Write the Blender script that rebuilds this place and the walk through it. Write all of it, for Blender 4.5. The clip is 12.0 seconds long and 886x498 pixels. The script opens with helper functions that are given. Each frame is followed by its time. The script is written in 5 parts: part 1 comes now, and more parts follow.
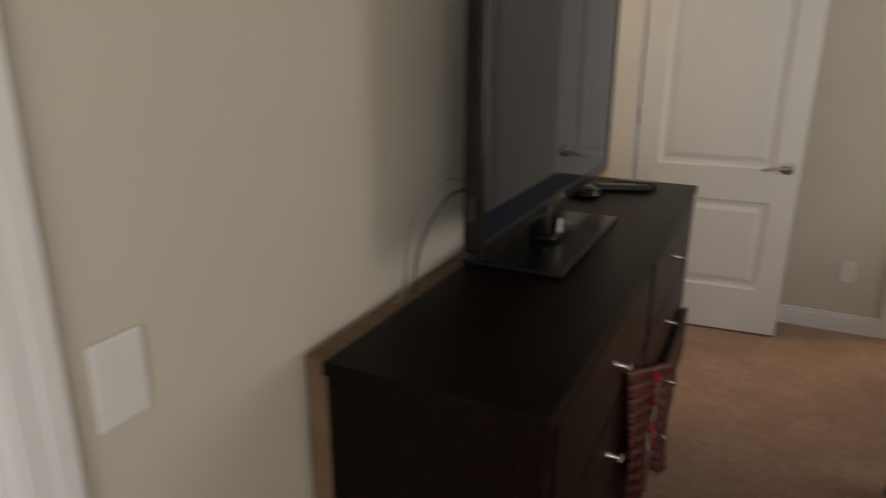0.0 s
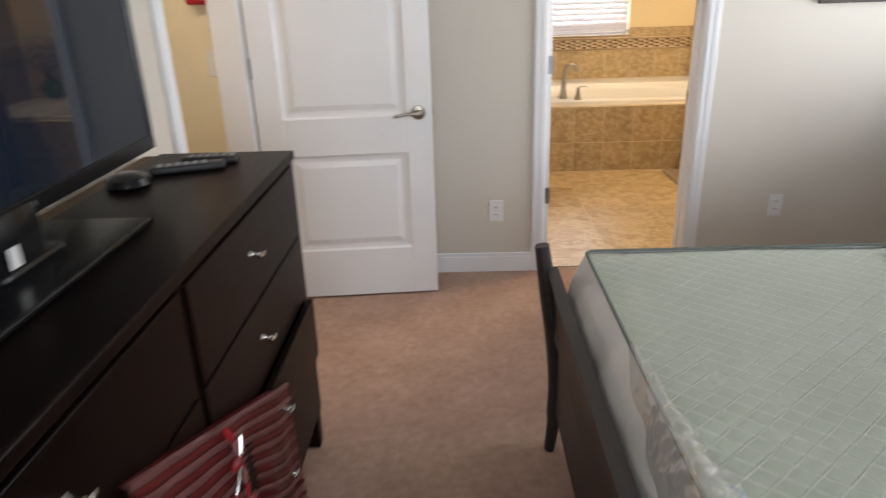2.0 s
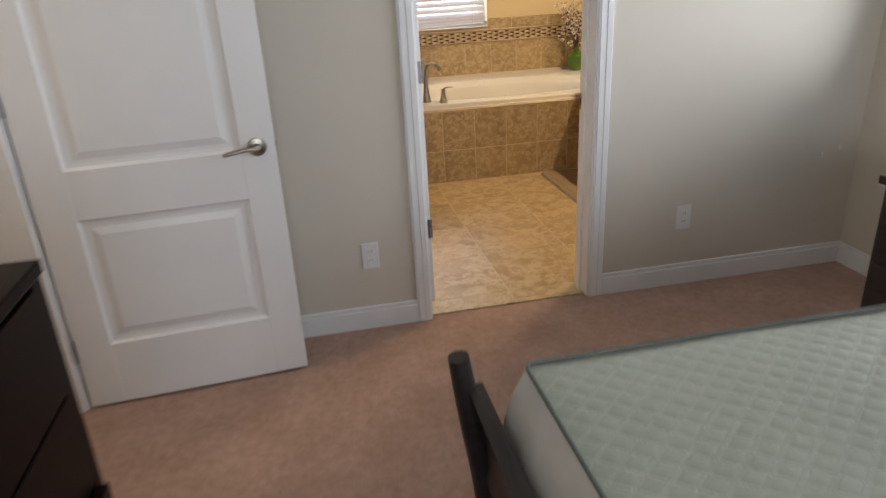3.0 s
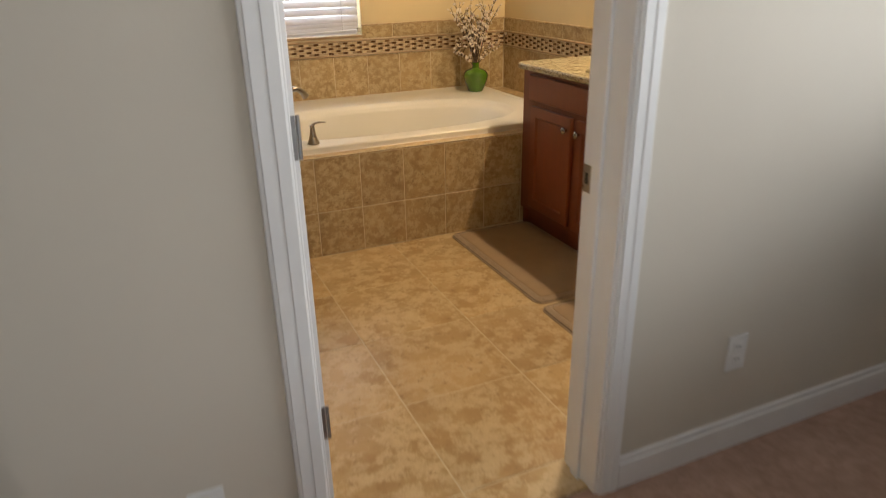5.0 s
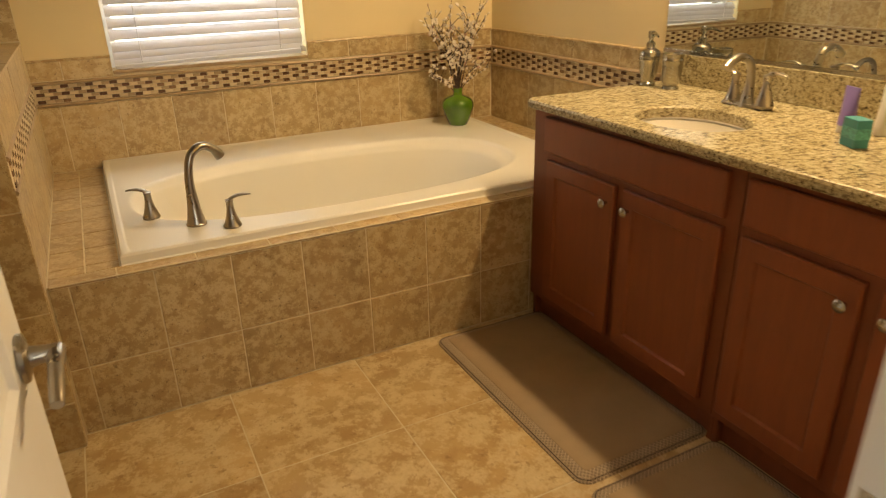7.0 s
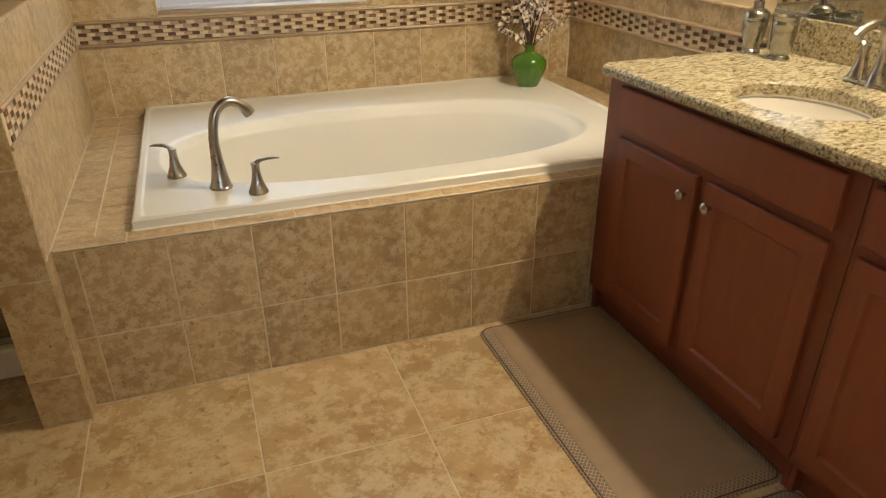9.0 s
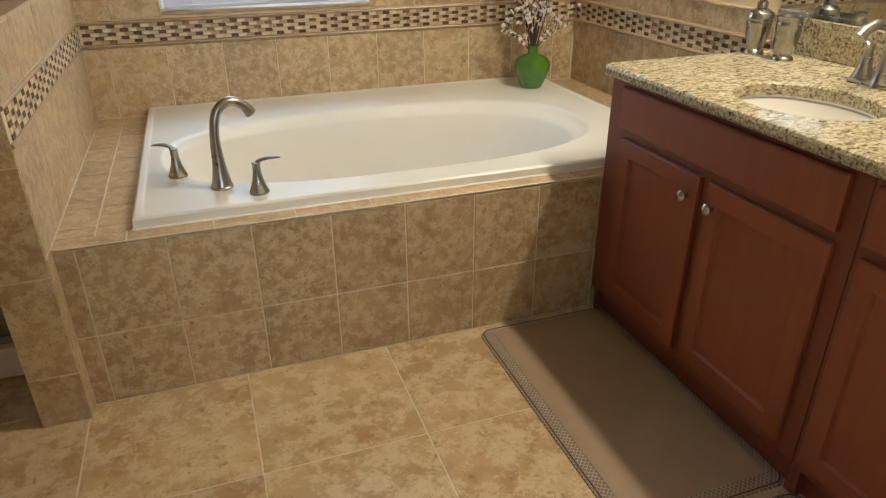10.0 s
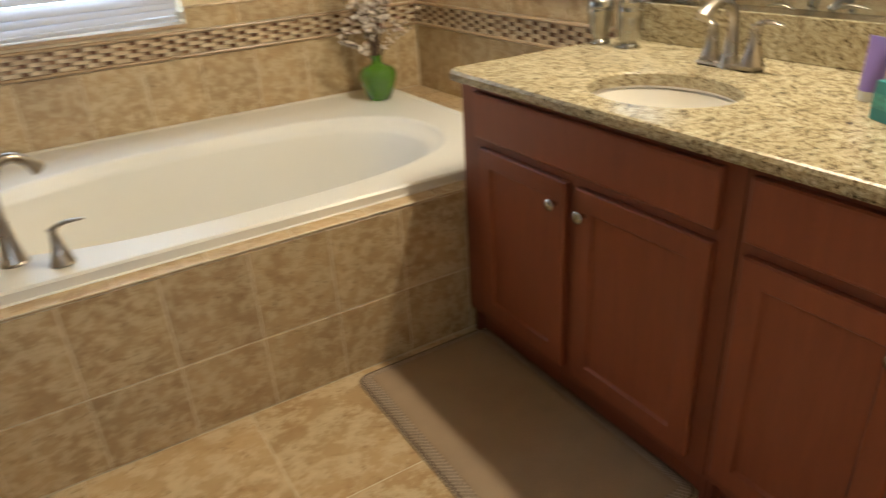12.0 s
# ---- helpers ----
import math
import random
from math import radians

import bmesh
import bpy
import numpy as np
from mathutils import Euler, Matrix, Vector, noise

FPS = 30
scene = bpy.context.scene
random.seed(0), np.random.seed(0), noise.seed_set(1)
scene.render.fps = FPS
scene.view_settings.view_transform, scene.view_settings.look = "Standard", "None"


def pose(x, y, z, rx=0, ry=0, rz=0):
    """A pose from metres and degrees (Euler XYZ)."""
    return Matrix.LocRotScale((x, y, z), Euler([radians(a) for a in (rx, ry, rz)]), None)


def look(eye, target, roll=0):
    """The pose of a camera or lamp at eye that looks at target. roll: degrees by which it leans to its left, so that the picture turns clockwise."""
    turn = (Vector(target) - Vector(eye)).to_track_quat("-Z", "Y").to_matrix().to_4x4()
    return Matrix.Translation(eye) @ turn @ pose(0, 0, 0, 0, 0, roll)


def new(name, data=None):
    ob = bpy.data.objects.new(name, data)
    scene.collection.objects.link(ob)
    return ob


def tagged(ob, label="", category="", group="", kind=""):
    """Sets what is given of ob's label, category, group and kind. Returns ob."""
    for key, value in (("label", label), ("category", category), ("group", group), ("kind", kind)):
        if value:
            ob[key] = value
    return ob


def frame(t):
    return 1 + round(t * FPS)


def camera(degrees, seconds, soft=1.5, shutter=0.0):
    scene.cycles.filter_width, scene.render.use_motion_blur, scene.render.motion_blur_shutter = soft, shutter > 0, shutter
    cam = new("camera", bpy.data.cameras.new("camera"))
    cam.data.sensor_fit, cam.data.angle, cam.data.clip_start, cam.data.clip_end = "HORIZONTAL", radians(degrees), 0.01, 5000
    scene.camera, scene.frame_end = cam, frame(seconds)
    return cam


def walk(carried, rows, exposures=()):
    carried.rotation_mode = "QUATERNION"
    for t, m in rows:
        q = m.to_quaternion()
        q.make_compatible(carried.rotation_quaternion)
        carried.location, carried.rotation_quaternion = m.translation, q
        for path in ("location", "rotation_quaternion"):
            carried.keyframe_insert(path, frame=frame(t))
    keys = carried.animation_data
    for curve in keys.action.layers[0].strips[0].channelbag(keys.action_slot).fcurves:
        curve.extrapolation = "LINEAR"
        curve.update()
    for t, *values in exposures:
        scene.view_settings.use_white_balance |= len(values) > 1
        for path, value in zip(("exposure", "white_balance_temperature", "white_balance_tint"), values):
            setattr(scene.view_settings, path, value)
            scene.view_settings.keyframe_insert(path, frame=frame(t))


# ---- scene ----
cam = camera(66.6, 12.0, soft=1.15, shutter=0.6)
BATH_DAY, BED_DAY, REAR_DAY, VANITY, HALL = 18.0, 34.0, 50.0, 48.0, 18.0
EXPOSURES = [
    (0.0, -0.88, 8000, 15), (0.5, -0.47, 7300, 15), (1.0, 0.03, 6600, 14), (2.0, 0.14, 6600, 14), (2.5, -0.14, 6600, 14), (3.0, -0.34, 6600, 14),
    (5.0, -0.46, 7000, 13), (6.0, -0.46, 8400, 13), (6.7, -0.38, 8600, 11), (8.3, -0.12, 6150, 7), (9.2, -0.16, 5750, 6), (10.2, -0.16, 5150, 6), (12.0, -0.16, 5500, 6),
]
PATH = [
    (0, (0.391, 0.031, 1.549), (-0.451, 1.742, 0.944), 0.2),
    (0.5, (0.47, 0.147, 1.528), (-0.075, 1.967, 0.905), -0.9),
    (1, (0.518, 0.292, 1.519), (0.183, 2.147, 0.851), -2.2),
    (1.5, (0.585, 0.44, 1.504), (0.38, 2.301, 0.802), -2.0),
    (2, (0.644, 0.673, 1.476), (0.59, 2.532, 0.738), -1.9),
    (2.5, (0.617, 1.031, 1.474), (0.805, 2.87, 0.711), -3.7),
    (3, (0.65, 1.404, 1.467), (0.99, 3.216, 0.691), -3.1),
    (3.2, (0.679, 1.569, 1.468), (1.047, 3.382, 0.708), -3.7),
    (4.8, (0.815, 2.72, 1.392), (1.539, 4.414, 0.613), -1.3),
    (5, (0.853, 2.873, 1.379), (1.594, 4.56, 0.6), -1.1),
    (5.5, (0.929, 3.236, 1.392), (1.706, 4.909, 0.619), -1.7),
    (6, (1.054, 3.505, 1.388), (1.866, 5.157, 0.605), -1.5),
    (6.5, (1.225, 3.758, 1.386), (2.058, 5.399, 0.604), -1.0),
    (6.7, (1.245, 3.841, 1.371), (2.091, 5.479, 0.597), -1.6),
    (8.3, (1.463, 4.173, 1.356), (2.146, 5.841, 0.489), 1.2),
    (8.5, (1.471, 4.171, 1.353), (2.155, 5.834, 0.477), 0.7),
    (9, (1.49, 4.178, 1.34), (2.093, 5.855, 0.434), -0.3),
    (9.5, (1.501, 4.182, 1.332), (2.087, 5.856, 0.408), -0.6),
    (10, (1.503, 4.177, 1.329), (2.094, 5.864, 0.431), -0.3),
    (10.5, (1.504, 4.19, 1.329), (2.068, 5.902, 0.464), -1.5),
    (11, (1.509, 4.194, 1.328), (2.067, 5.914, 0.474), -2.6),
    (11.5, (1.537, 4.259, 1.334), (2.221, 5.932, 0.477), -2.5),
    (12, (1.664, 4.372, 1.295), (2.568, 5.919, 0.406), -3.6),
]
walk(cam, [(t, look(eye, target, roll)) for t, eye, target, roll in PATH], EXPOSURES)

# ---- world, sun, lamps ----
world = bpy.data.worlds.new("sky")
scene.world = world
world.use_nodes = True
wn = world.node_tree
sky = wn.nodes.new("ShaderNodeTexSky")
sky.sky_type = "NISHITA"
sky.sun_disc = False
sky.sun_elevation, sky.sun_rotation = radians(48), radians(270)
wn.links.new(sky.outputs[0], wn.nodes["Background"].inputs[0])
wn.nodes["Background"].inputs[1].default_value = 0.12

sun = new("sun", bpy.data.lights.new("sun", "SUN"))
sun.data.energy, sun.data.angle, sun.data.color = 2.5, radians(0.5), (1.0, 0.95, 0.86)
sun.matrix_world = look((0, 0, 0), (0.67, 0.0, -0.74))


def area(name, eye, target, w, h, watts, colour):
    lamp = bpy.data.lights.new(name, "AREA")
    lamp.shape, lamp.size, lamp.size_y, lamp.energy, lamp.color = "RECTANGLE", w, h, watts, colour
    ob = new(name, lamp)
    ob.matrix_world = look(eye, target)
    return ob


DAY = (0.86, 0.94, 1.0)
area("bath_window_light", (1.82, 7.53, 1.45), (1.82, 5.0, 0.9), 0.86, 0.95, BATH_DAY, DAY)
area("bedroom_window_light", (3.28, 3.2, 1.45), (0.0, 3.4, 2.7), 1.3, 1.3, BED_DAY, DAY).data.spread = radians(125)
area("rear_window_light", (1.1, -1.15, 1.5), (1.1, 2.0, 0.9), 1.9, 1.2, REAR_DAY, DAY)


def shaded_bulb(name, x, y, z, watts, colour):
    """A bulb in an opaque-topped shade: its light goes down and sideways."""
    lamp = bpy.data.lights.new(name, "SPOT")
    lamp.energy, lamp.color, lamp.shadow_soft_size, lamp.spot_size, lamp.spot_blend = watts, colour, 0.035, radians(156), 0.25
    ob = new(name, lamp)
    ob.matrix_world = look((x, y, z), (x, y + 0.001, z - 1.0))
    return ob


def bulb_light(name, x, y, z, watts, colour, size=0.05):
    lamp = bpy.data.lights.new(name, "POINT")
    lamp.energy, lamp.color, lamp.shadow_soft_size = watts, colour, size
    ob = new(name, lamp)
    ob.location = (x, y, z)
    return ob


WARM = (1.0, 0.78, 0.5)
for by in (5.2, 5.43, 5.66):
    shaded_bulb("vanity_bulb_light", 3.13, by, 2.30, VANITY, WARM)
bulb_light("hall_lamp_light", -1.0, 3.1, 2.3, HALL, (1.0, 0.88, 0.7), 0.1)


# ---- materials ----
def material(name, colour, rough=0.5, metal=0.0, **more):
    m = bpy.data.materials.new(name)
    m.use_nodes = True
    b = m.node_tree.nodes["Principled BSDF"]
    b.inputs["Base Color"].default_value = (*colour, 1)
    b.inputs["Roughness"].default_value = rough
    b.inputs["Metallic"].default_value = metal
    for key, value in more.items():
        b.inputs[key.replace("_", " ").title().replace("Ior", "IOR")].default_value = value
    return m


def coords(m, random_shift=False, stretch=(1, 1, 1)):
    """Object coordinates, shifted piece by piece if wanted."""
    t = m.node_tree
    tc = t.nodes.new("ShaderNodeTexCoord")
    mp = t.nodes.new("ShaderNodeMapping")
    mp.inputs["Scale"].default_value = stretch
    t.links.new(tc.outputs["Object"], mp.inputs["Vector"])
    if random_shift:
        info = t.nodes.new("ShaderNodeObjectInfo")
        mul = t.nodes.new("ShaderNodeMath")
        mul.operation = "MULTIPLY"
        mul.inputs[1].default_value = 61.0
        t.links.new(info.outputs["Random"], mul.inputs[0])
        t.links.new(mul.outputs[0], mp.inputs["Location"])
    return mp.outputs["Vector"]


def noise_tex(m, vec, scale, detail=6, rough=0.6, distortion=0.0):
    t = m.node_tree
    n = t.nodes.new("ShaderNodeTexNoise")
    n.inputs["Scale"].default_value = scale
    n.inputs["Detail"].default_value = detail
    n.inputs["Roughness"].default_value = rough
    n.inputs["Distortion"].default_value = distortion
    t.links.new(vec, n.inputs["Vector"])
    return n.outputs["Fac"]


def ramp(m, fac, stops):
    t = m.node_tree
    r = t.nodes.new("ShaderNodeValToRGB")
    r.color_ramp.elements[0].position, r.color_ramp.elements[1].position = stops[0][0], stops[-1][0]
    r.color_ramp.elements[0].color, r.color_ramp.elements[1].color = (*stops[0][1], 1), (*stops[-1][1], 1)
    for p, c in stops[1:-1]:
        r.color_ramp.elements.new(p).color = (*c, 1)
    t.links.new(fac, r.inputs["Fac"])
    return r.outputs["Color"]


def mix(m, fac, a, b, blend="MIX"):
    t = m.node_tree
    x = t.nodes.new("ShaderNodeMix")
    x.data_type, x.blend_type = "RGBA", blend
    if isinstance(fac, float):
        x.inputs[0].default_value = fac
    else:
        t.links.new(fac, x.inputs[0])
    t.links.new(a, x.inputs[6])
    t.links.new(b, x.inputs[7])
    return x.outputs[2]


def base(m, colour):
    m.node_tree.links.new(colour, m.node_tree.nodes["Principled BSDF"].inputs["Base Color"])


def rough_from(m, fac, lo, hi):
    t = m.node_tree
    r = t.nodes.new("ShaderNodeMapRange")
    r.inputs["To Min"].default_value, r.inputs["To Max"].default_value = lo, hi
    t.links.new(fac, r.inputs["Value"])
    t.links.new(r.outputs[0], t.nodes["Principled BSDF"].inputs["Roughness"])


def bump(m, fac, strength, distance=0.002):
    t = m.node_tree
    b = t.nodes.new("ShaderNodeBump")
    b.inputs["Strength"].default_value, b.inputs["Distance"].default_value = strength, distance
    t.links.new(fac, b.inputs["Height"])
    t.links.new(b.outputs[0], t.nodes["Principled BSDF"].inputs["Normal"])


def tint(c, f):
    return tuple(min(1.0, v * f) for v in c)


def plain(name, colour, rough=0.5, metal=0.0, scale=6.0, spread=0.08, bumpy=0.0, bump_scale=200.0, **more):
    """A surface with a soft drift of tone and a fine grain."""
    m = material(name, colour, rough, metal, **more)
    v = coords(m)
    n = noise_tex(m, v, scale, 5)
    base(m, ramp(m, n, [(0.3, tint(colour, 1 - spread)), (0.7, tint(colour, 1 + spread))]))
    rough_from(m, n, max(0.02, rough - 0.06), min(1, rough + 0.08))
    if bumpy:
        bump(m, noise_tex(m, v, bump_scale, 3), bumpy)
    return m


def stone(name, dark, mid, pale, speck, gloss=(0.25, 0.45), scale=7.0):
    """Printed stone: faint clouds, crusty pale patches with ragged edges, scattered dark pits; each tile differs."""
    m = material(name, mid, 0.35)
    v = coords(m, True)
    cloud = noise_tex(m, v, scale * 0.55, 5, 0.55, 0.15)
    rust = noise_tex(m, v, scale * 1.3, 10, 0.68, 0.1)
    crust = noise_tex(m, v, scale * 3.4, 14, 0.78)
    pit = noise_tex(m, v, scale * 9, 10, 0.72)
    grain = noise_tex(m, v, scale * 42, 4, 0.7)
    flat = lambda c: ramp(m, grain, [(0.3, tint(c, 0.93)), (0.7, tint(c, 1.07))])
    col = ramp(m, cloud, [(0.34, tint(mid, 0.86)), (0.5, mid), (0.68, tint(mid, 1.14))])
    col = mix(m, ramp(m, rust, [(0.48, (0, 0, 0)), (0.64, (0.65, 0.65, 0.65))]), col, flat(dark))
    col = mix(m, ramp(m, crust, [(0.472, (0, 0, 0)), (0.525, (0.6, 0.6, 0.6)), (0.61, (0.9, 0.9, 0.9))]), col, flat(pale))
    col = mix(m, ramp(m, pit, [(0.36, (0.75, 0.75, 0.75)), (0.42, (0, 0, 0))]), col, flat(speck))
    info = m.node_tree.nodes.new("ShaderNodeObjectInfo")
    col = mix(m, 0.6, col, ramp(m, info.outputs["Random"], [(0.0, (0.78, 0.76, 0.76)), (0.5, (0.95, 0.94, 0.9)), (1.0, (1.0, 1.0, 1.0))]), "MULTIPLY")
    base(m, col)
    rough_from(m, crust, *gloss)
    bump(m, crust, 0.22, 0.0014)
    return m


WALL_BED = plain("painted_wall", (0.62, 0.57, 0.495), 0.75, scale=1.2, spread=0.03, bumpy=0.12, bump_scale=90)
WALL_HALL = plain("painted_wall_cream", (0.74, 0.65, 0.47), 0.7, scale=1.2, spread=0.03, bumpy=0.12, bump_scale=90)
WALL_BATH = plain("painted_wall_yellow", (0.72, 0.60, 0.38), 0.7, scale=1.2, spread=0.03, bumpy=0.12, bump_scale=90)
CEILING = plain("ceiling_paint", (0.78, 0.77, 0.74), 0.9, scale=2, spread=0.02, bumpy=0.3, bump_scale=60)
TRIM = plain("white_gloss_paint", (0.78, 0.78, 0.79), 0.38, scale=4, spread=0.03, bumpy=0.04, bump_scale=40)
DOOR = plain("white_door_paint", (0.76, 0.76, 0.77), 0.42, scale=3, spread=0.03, bumpy=0.05, bump_scale=160)

CARPET = material("tan_carpet", (0.36, 0.23, 0.165), 0.95)
cv = coords(CARPET)
c_big = noise_tex(CARPET, cv, 3.5, 7, 0.65, 0.1)
c_fine = noise_tex(CARPET, cv, 260, 4, 0.7)
c_mid = noise_tex(CARPET, cv, 28, 6, 0.75, 0.3)
base(CARPET, mix(CARPET, 0.75, ramp(CARPET, c_big, [(0.36, (0.46, 0.29, 0.222)), (0.66, (0.57, 0.375, 0.298))]),
                 ramp(CARPET, c_fine, [(0.3, (0.62, 0.6, 0.58)), (0.7, (1, 1, 1))]), "MULTIPLY"))
base(CARPET, mix(CARPET, 0.6, CARPET.node_tree.nodes["Principled BSDF"].inputs["Base Color"].links[0].from_socket, ramp(CARPET, c_mid, [(0.35, (0.70, 0.66, 0.63)), (0.6, (1, 1, 1))]), "MULTIPLY"))
bump(CARPET, c_fine, 0.8, 0.006)

FLOOR_TILE = stone("floor_tile", (0.37, 0.225, 0.095), (0.51, 0.36, 0.19), (0.67, 0.545, 0.35), (0.31, 0.185, 0.08), (0.26, 0.44), 3.6)
WALL_TILE = stone("wall_tile", (0.33, 0.215, 0.105), (0.45, 0.325, 0.175), (0.62, 0.51, 0.32), (0.20, 0.125, 0.06), (0.26, 0.45), 7.5)
DECK_TILE = stone("deck_tile", (0.36, 0.225, 0.11), (0.50, 0.355, 0.19), (0.64, 0.51, 0.32), (0.30, 0.19, 0.09), (0.22, 0.4), 9.0)
GROUT = plain("grout", (0.68, 0.60, 0.44), 0.9, scale=20, spread=0.12, bumpy=0.3, bump_scale=400)
LINER = plain("liner_trim", (0.38, 0.27, 0.16), 0.35, scale=30, spread=0.15)
MOSAIC = [plain("mosaic_dark", (0.115, 0.058, 0.03), 0.2, scale=60, spread=0.3),
          plain("mosaic_cream", (0.68, 0.57, 0.40), 0.3, scale=60, spread=0.12),
          plain("mosaic_tan", (0.40, 0.29, 0.18), 0.35, scale=60, spread=0.15),
          plain("mosaic_beige", (0.58, 0.46, 0.30), 0.3, scale=60, spread=0.12),
          plain("mosaic_brown", (0.22, 0.125, 0.065), 0.25, scale=60, spread=0.3)]
TUB_WHITE = plain("tub_acrylic", (0.78, 0.755, 0.69), 0.34, scale=2, spread=0.02)
PORCELAIN = plain("porcelain", (0.83, 0.80, 0.75), 0.1, scale=3, spread=0.02, coat_weight=0.6)

GRANITE = material("granite", (0.5, 0.4, 0.2), 0.25, specular_ior_level=0.32)
gv = coords(GRANITE, False, (0.5, 1.0, 1.0))
g_a = noise_tex(GRANITE, gv, 110, 8, 0.7, 0.5)
g_b = noise_tex(GRANITE, gv, 270, 6, 0.7, 0.2)
g_c = noise_tex(GRANITE, gv, 16, 4, 0.6)
gcol = ramp(GRANITE, g_a, [(0.345, (0.04, 0.032, 0.02)), (0.42, (0.2, 0.155, 0.09)), (0.485, (0.44, 0.375, 0.235)), (0.6, (0.60, 0.545, 0.39)), (0.7, (0.74, 0.70, 0.57))])
gcol = mix(GRANITE, 0.85, gcol, ramp(GRANITE, g_b, [(0.36, (0.3, 0.25, 0.18)), (0.47, (1, 1, 1))]), "MULTIPLY")
base(GRANITE, mix(GRANITE, 0.4, gcol, ramp(GRANITE, g_c, [(0.35, (0.75, 0.68, 0.55)), (0.65, (1, 1, 1))]), "MULTIPLY"))


def timber(name, dark, light, rough, stretch, grain=14.0, **more):
    m = material(name, light, rough, **more)
    v = coords(m, False, stretch)
    n = noise_tex(m, v, grain, 8, 0.65, 0.4)
    base(m, ramp(m, n, [(0.3, dark), (0.7, light)]))
    rough_from(m, n, rough - 0.05, rough + 0.12)
    bump(m, n, 0.06, 0.0008)
    return m


CHERRY = timber("cherry_wood", (0.205, 0.053, 0.021), (0.25, 0.069, 0.028), 0.46, (6, 6, 0.8), 6.0)
# the same cherry made darker: shade around the fronts is put into its colour
CHERRY_SHADED = timber("cherry_shadow_frame", (0.165, 0.042, 0.018), (0.21, 0.057, 0.024), 0.46, (6, 6, 0.8), 6.0)
ESPRESSO = timber("espresso_wood", (0.0032, 0.0018, 0.0016), (0.0105, 0.0052, 0.0042), 0.3, (7, 0.9, 7), 8.0, specular_ior_level=0.07)
BED_WOOD = timber("dark_bed_wood", (0.018, 0.014, 0.013), (0.042, 0.033, 0.03), 0.42, (5, 0.8, 5), 8.0, specular_ior_level=0.3)
NICKEL = plain("brushed_nickel", (0.40, 0.365, 0.32), 0.28, 1.0, scale=40, spread=0.06)
CHROME = plain("polished_steel", (0.47, 0.46, 0.44), 0.17, 1.0, scale=30, spread=0.04)
HAMMERED = plain("hammered_steel", (0.40, 0.385, 0.355), 0.24, 1.0, scale=30, spread=0.06)
ham = HAMMERED.node_tree.nodes.new("ShaderNodeTexVoronoi")
ham.inputs["Scale"].default_value = 150
HAMMERED.node_tree.links.new(coords(HAMMERED), ham.inputs["Vector"])
bump(HAMMERED, ham.outputs["Distance"], 0.25, 0.0015)
HINGE = plain("satin_steel", (0.30, 0.30, 0.31), 0.35, 1.0, scale=40, spread=0.08)
TV_BLACK = plain("black_plastic", (0.008, 0.008, 0.009), 0.2, scale=20, spread=0.2, specular_ior_level=0.25)
SCREEN = material("tv_screen", (0.011, 0.018, 0.031), 0.03, specular_ior_level=0.34)
BLACK_MATT = plain("black_rubber", (0.016, 0.016, 0.017), 0.5, scale=30, spread=0.2)
GREY_KEY = plain("grey_plastic", (0.3, 0.3, 0.31), 0.45, scale=30, spread=0.1)
CABLE_DARK = plain("dark_grey_cable", (0.16, 0.155, 0.145), 0.4, scale=20, spread=0.08)
CABLE_GREY = plain("grey_cable", (0.42, 0.41, 0.38), 0.5, scale=20, spread=0.08)
QUILT = plain("green_quilt", (0.345, 0.40, 0.335), 0.72, scale=3, spread=0.06, bumpy=0.25, bump_scale=420, sheen_weight=0.25, coat_weight=0.3, coat_roughness=0.3)


def lattice(m, vec, px, py, width):
    """1 on the stitched lines of a diamond lattice, 0 between."""
    t = m.node_tree
    lines = []
    for sign in (1, -1):
        d = t.nodes.new("ShaderNodeVectorMath")
        d.operation = "DOT_PRODUCT"
        d.inputs[1].default_value = (1 / px, sign / py, 0)
        t.links.new(vec, d.inputs[0])
        f = t.nodes.new("ShaderNodeMath")
        f.operation = "PINGPONG"
        f.inputs[1].default_value = 0.5
        t.links.new(d.outputs["Value"], f.inputs[0])
        lines.append(f.outputs[0])
    low = t.nodes.new("ShaderNodeMath")
    low.operation = "MINIMUM"
    t.links.new(lines[0], low.inputs[0])
    t.links.new(lines[1], low.inputs[1])
    r = t.nodes.new("ShaderNodeMapRange")
    r.interpolation_type = "SMOOTHSTEP"
    for key, value in (("From Min", 0.0), ("From Max", width), ("To Min", 1.0), ("To Max", 0.0)):
        r.inputs[key].default_value = value
    t.links.new(low.outputs[0], r.inputs["Value"])
    return r.outputs[0]


QX, QY = 0.060, 0.051
q_vec = coords(QUILT)
stitch = lattice(QUILT, q_vec, QX, QY, 0.07)
q_noise = noise_tex(QUILT, q_vec, 4.0, 5)
base(QUILT, mix(QUILT, stitch, ramp(QUILT, q_noise, [(0.3, (0.34, 0.375, 0.30)), (0.7, (0.40, 0.435, 0.355))]), ramp(QUILT, q_noise, [(0.3, (0.53, 0.57, 0.48)), (0.7, (0.59, 0.62, 0.54))])))
bump(QUILT, stitch, 0.6, 0.004)
PIPING = plain("dark_piping", (0.14, 0.16, 0.14), 0.7, scale=40, spread=0.2)
MATTRESS_SIDE = plain("wrapped_mattress", (0.80, 0.775, 0.74), 0.45, scale=7, spread=0.08, bumpy=0.1, bump_scale=30, coat_weight=1.0, coat_roughness=0.14)
PLASTIC_WRAP = material("clear_wrap_folds", (0.9, 0.9, 0.9), 0.07)
clear = PLASTIC_WRAP.node_tree.nodes.new("ShaderNodeBsdfTransparent")
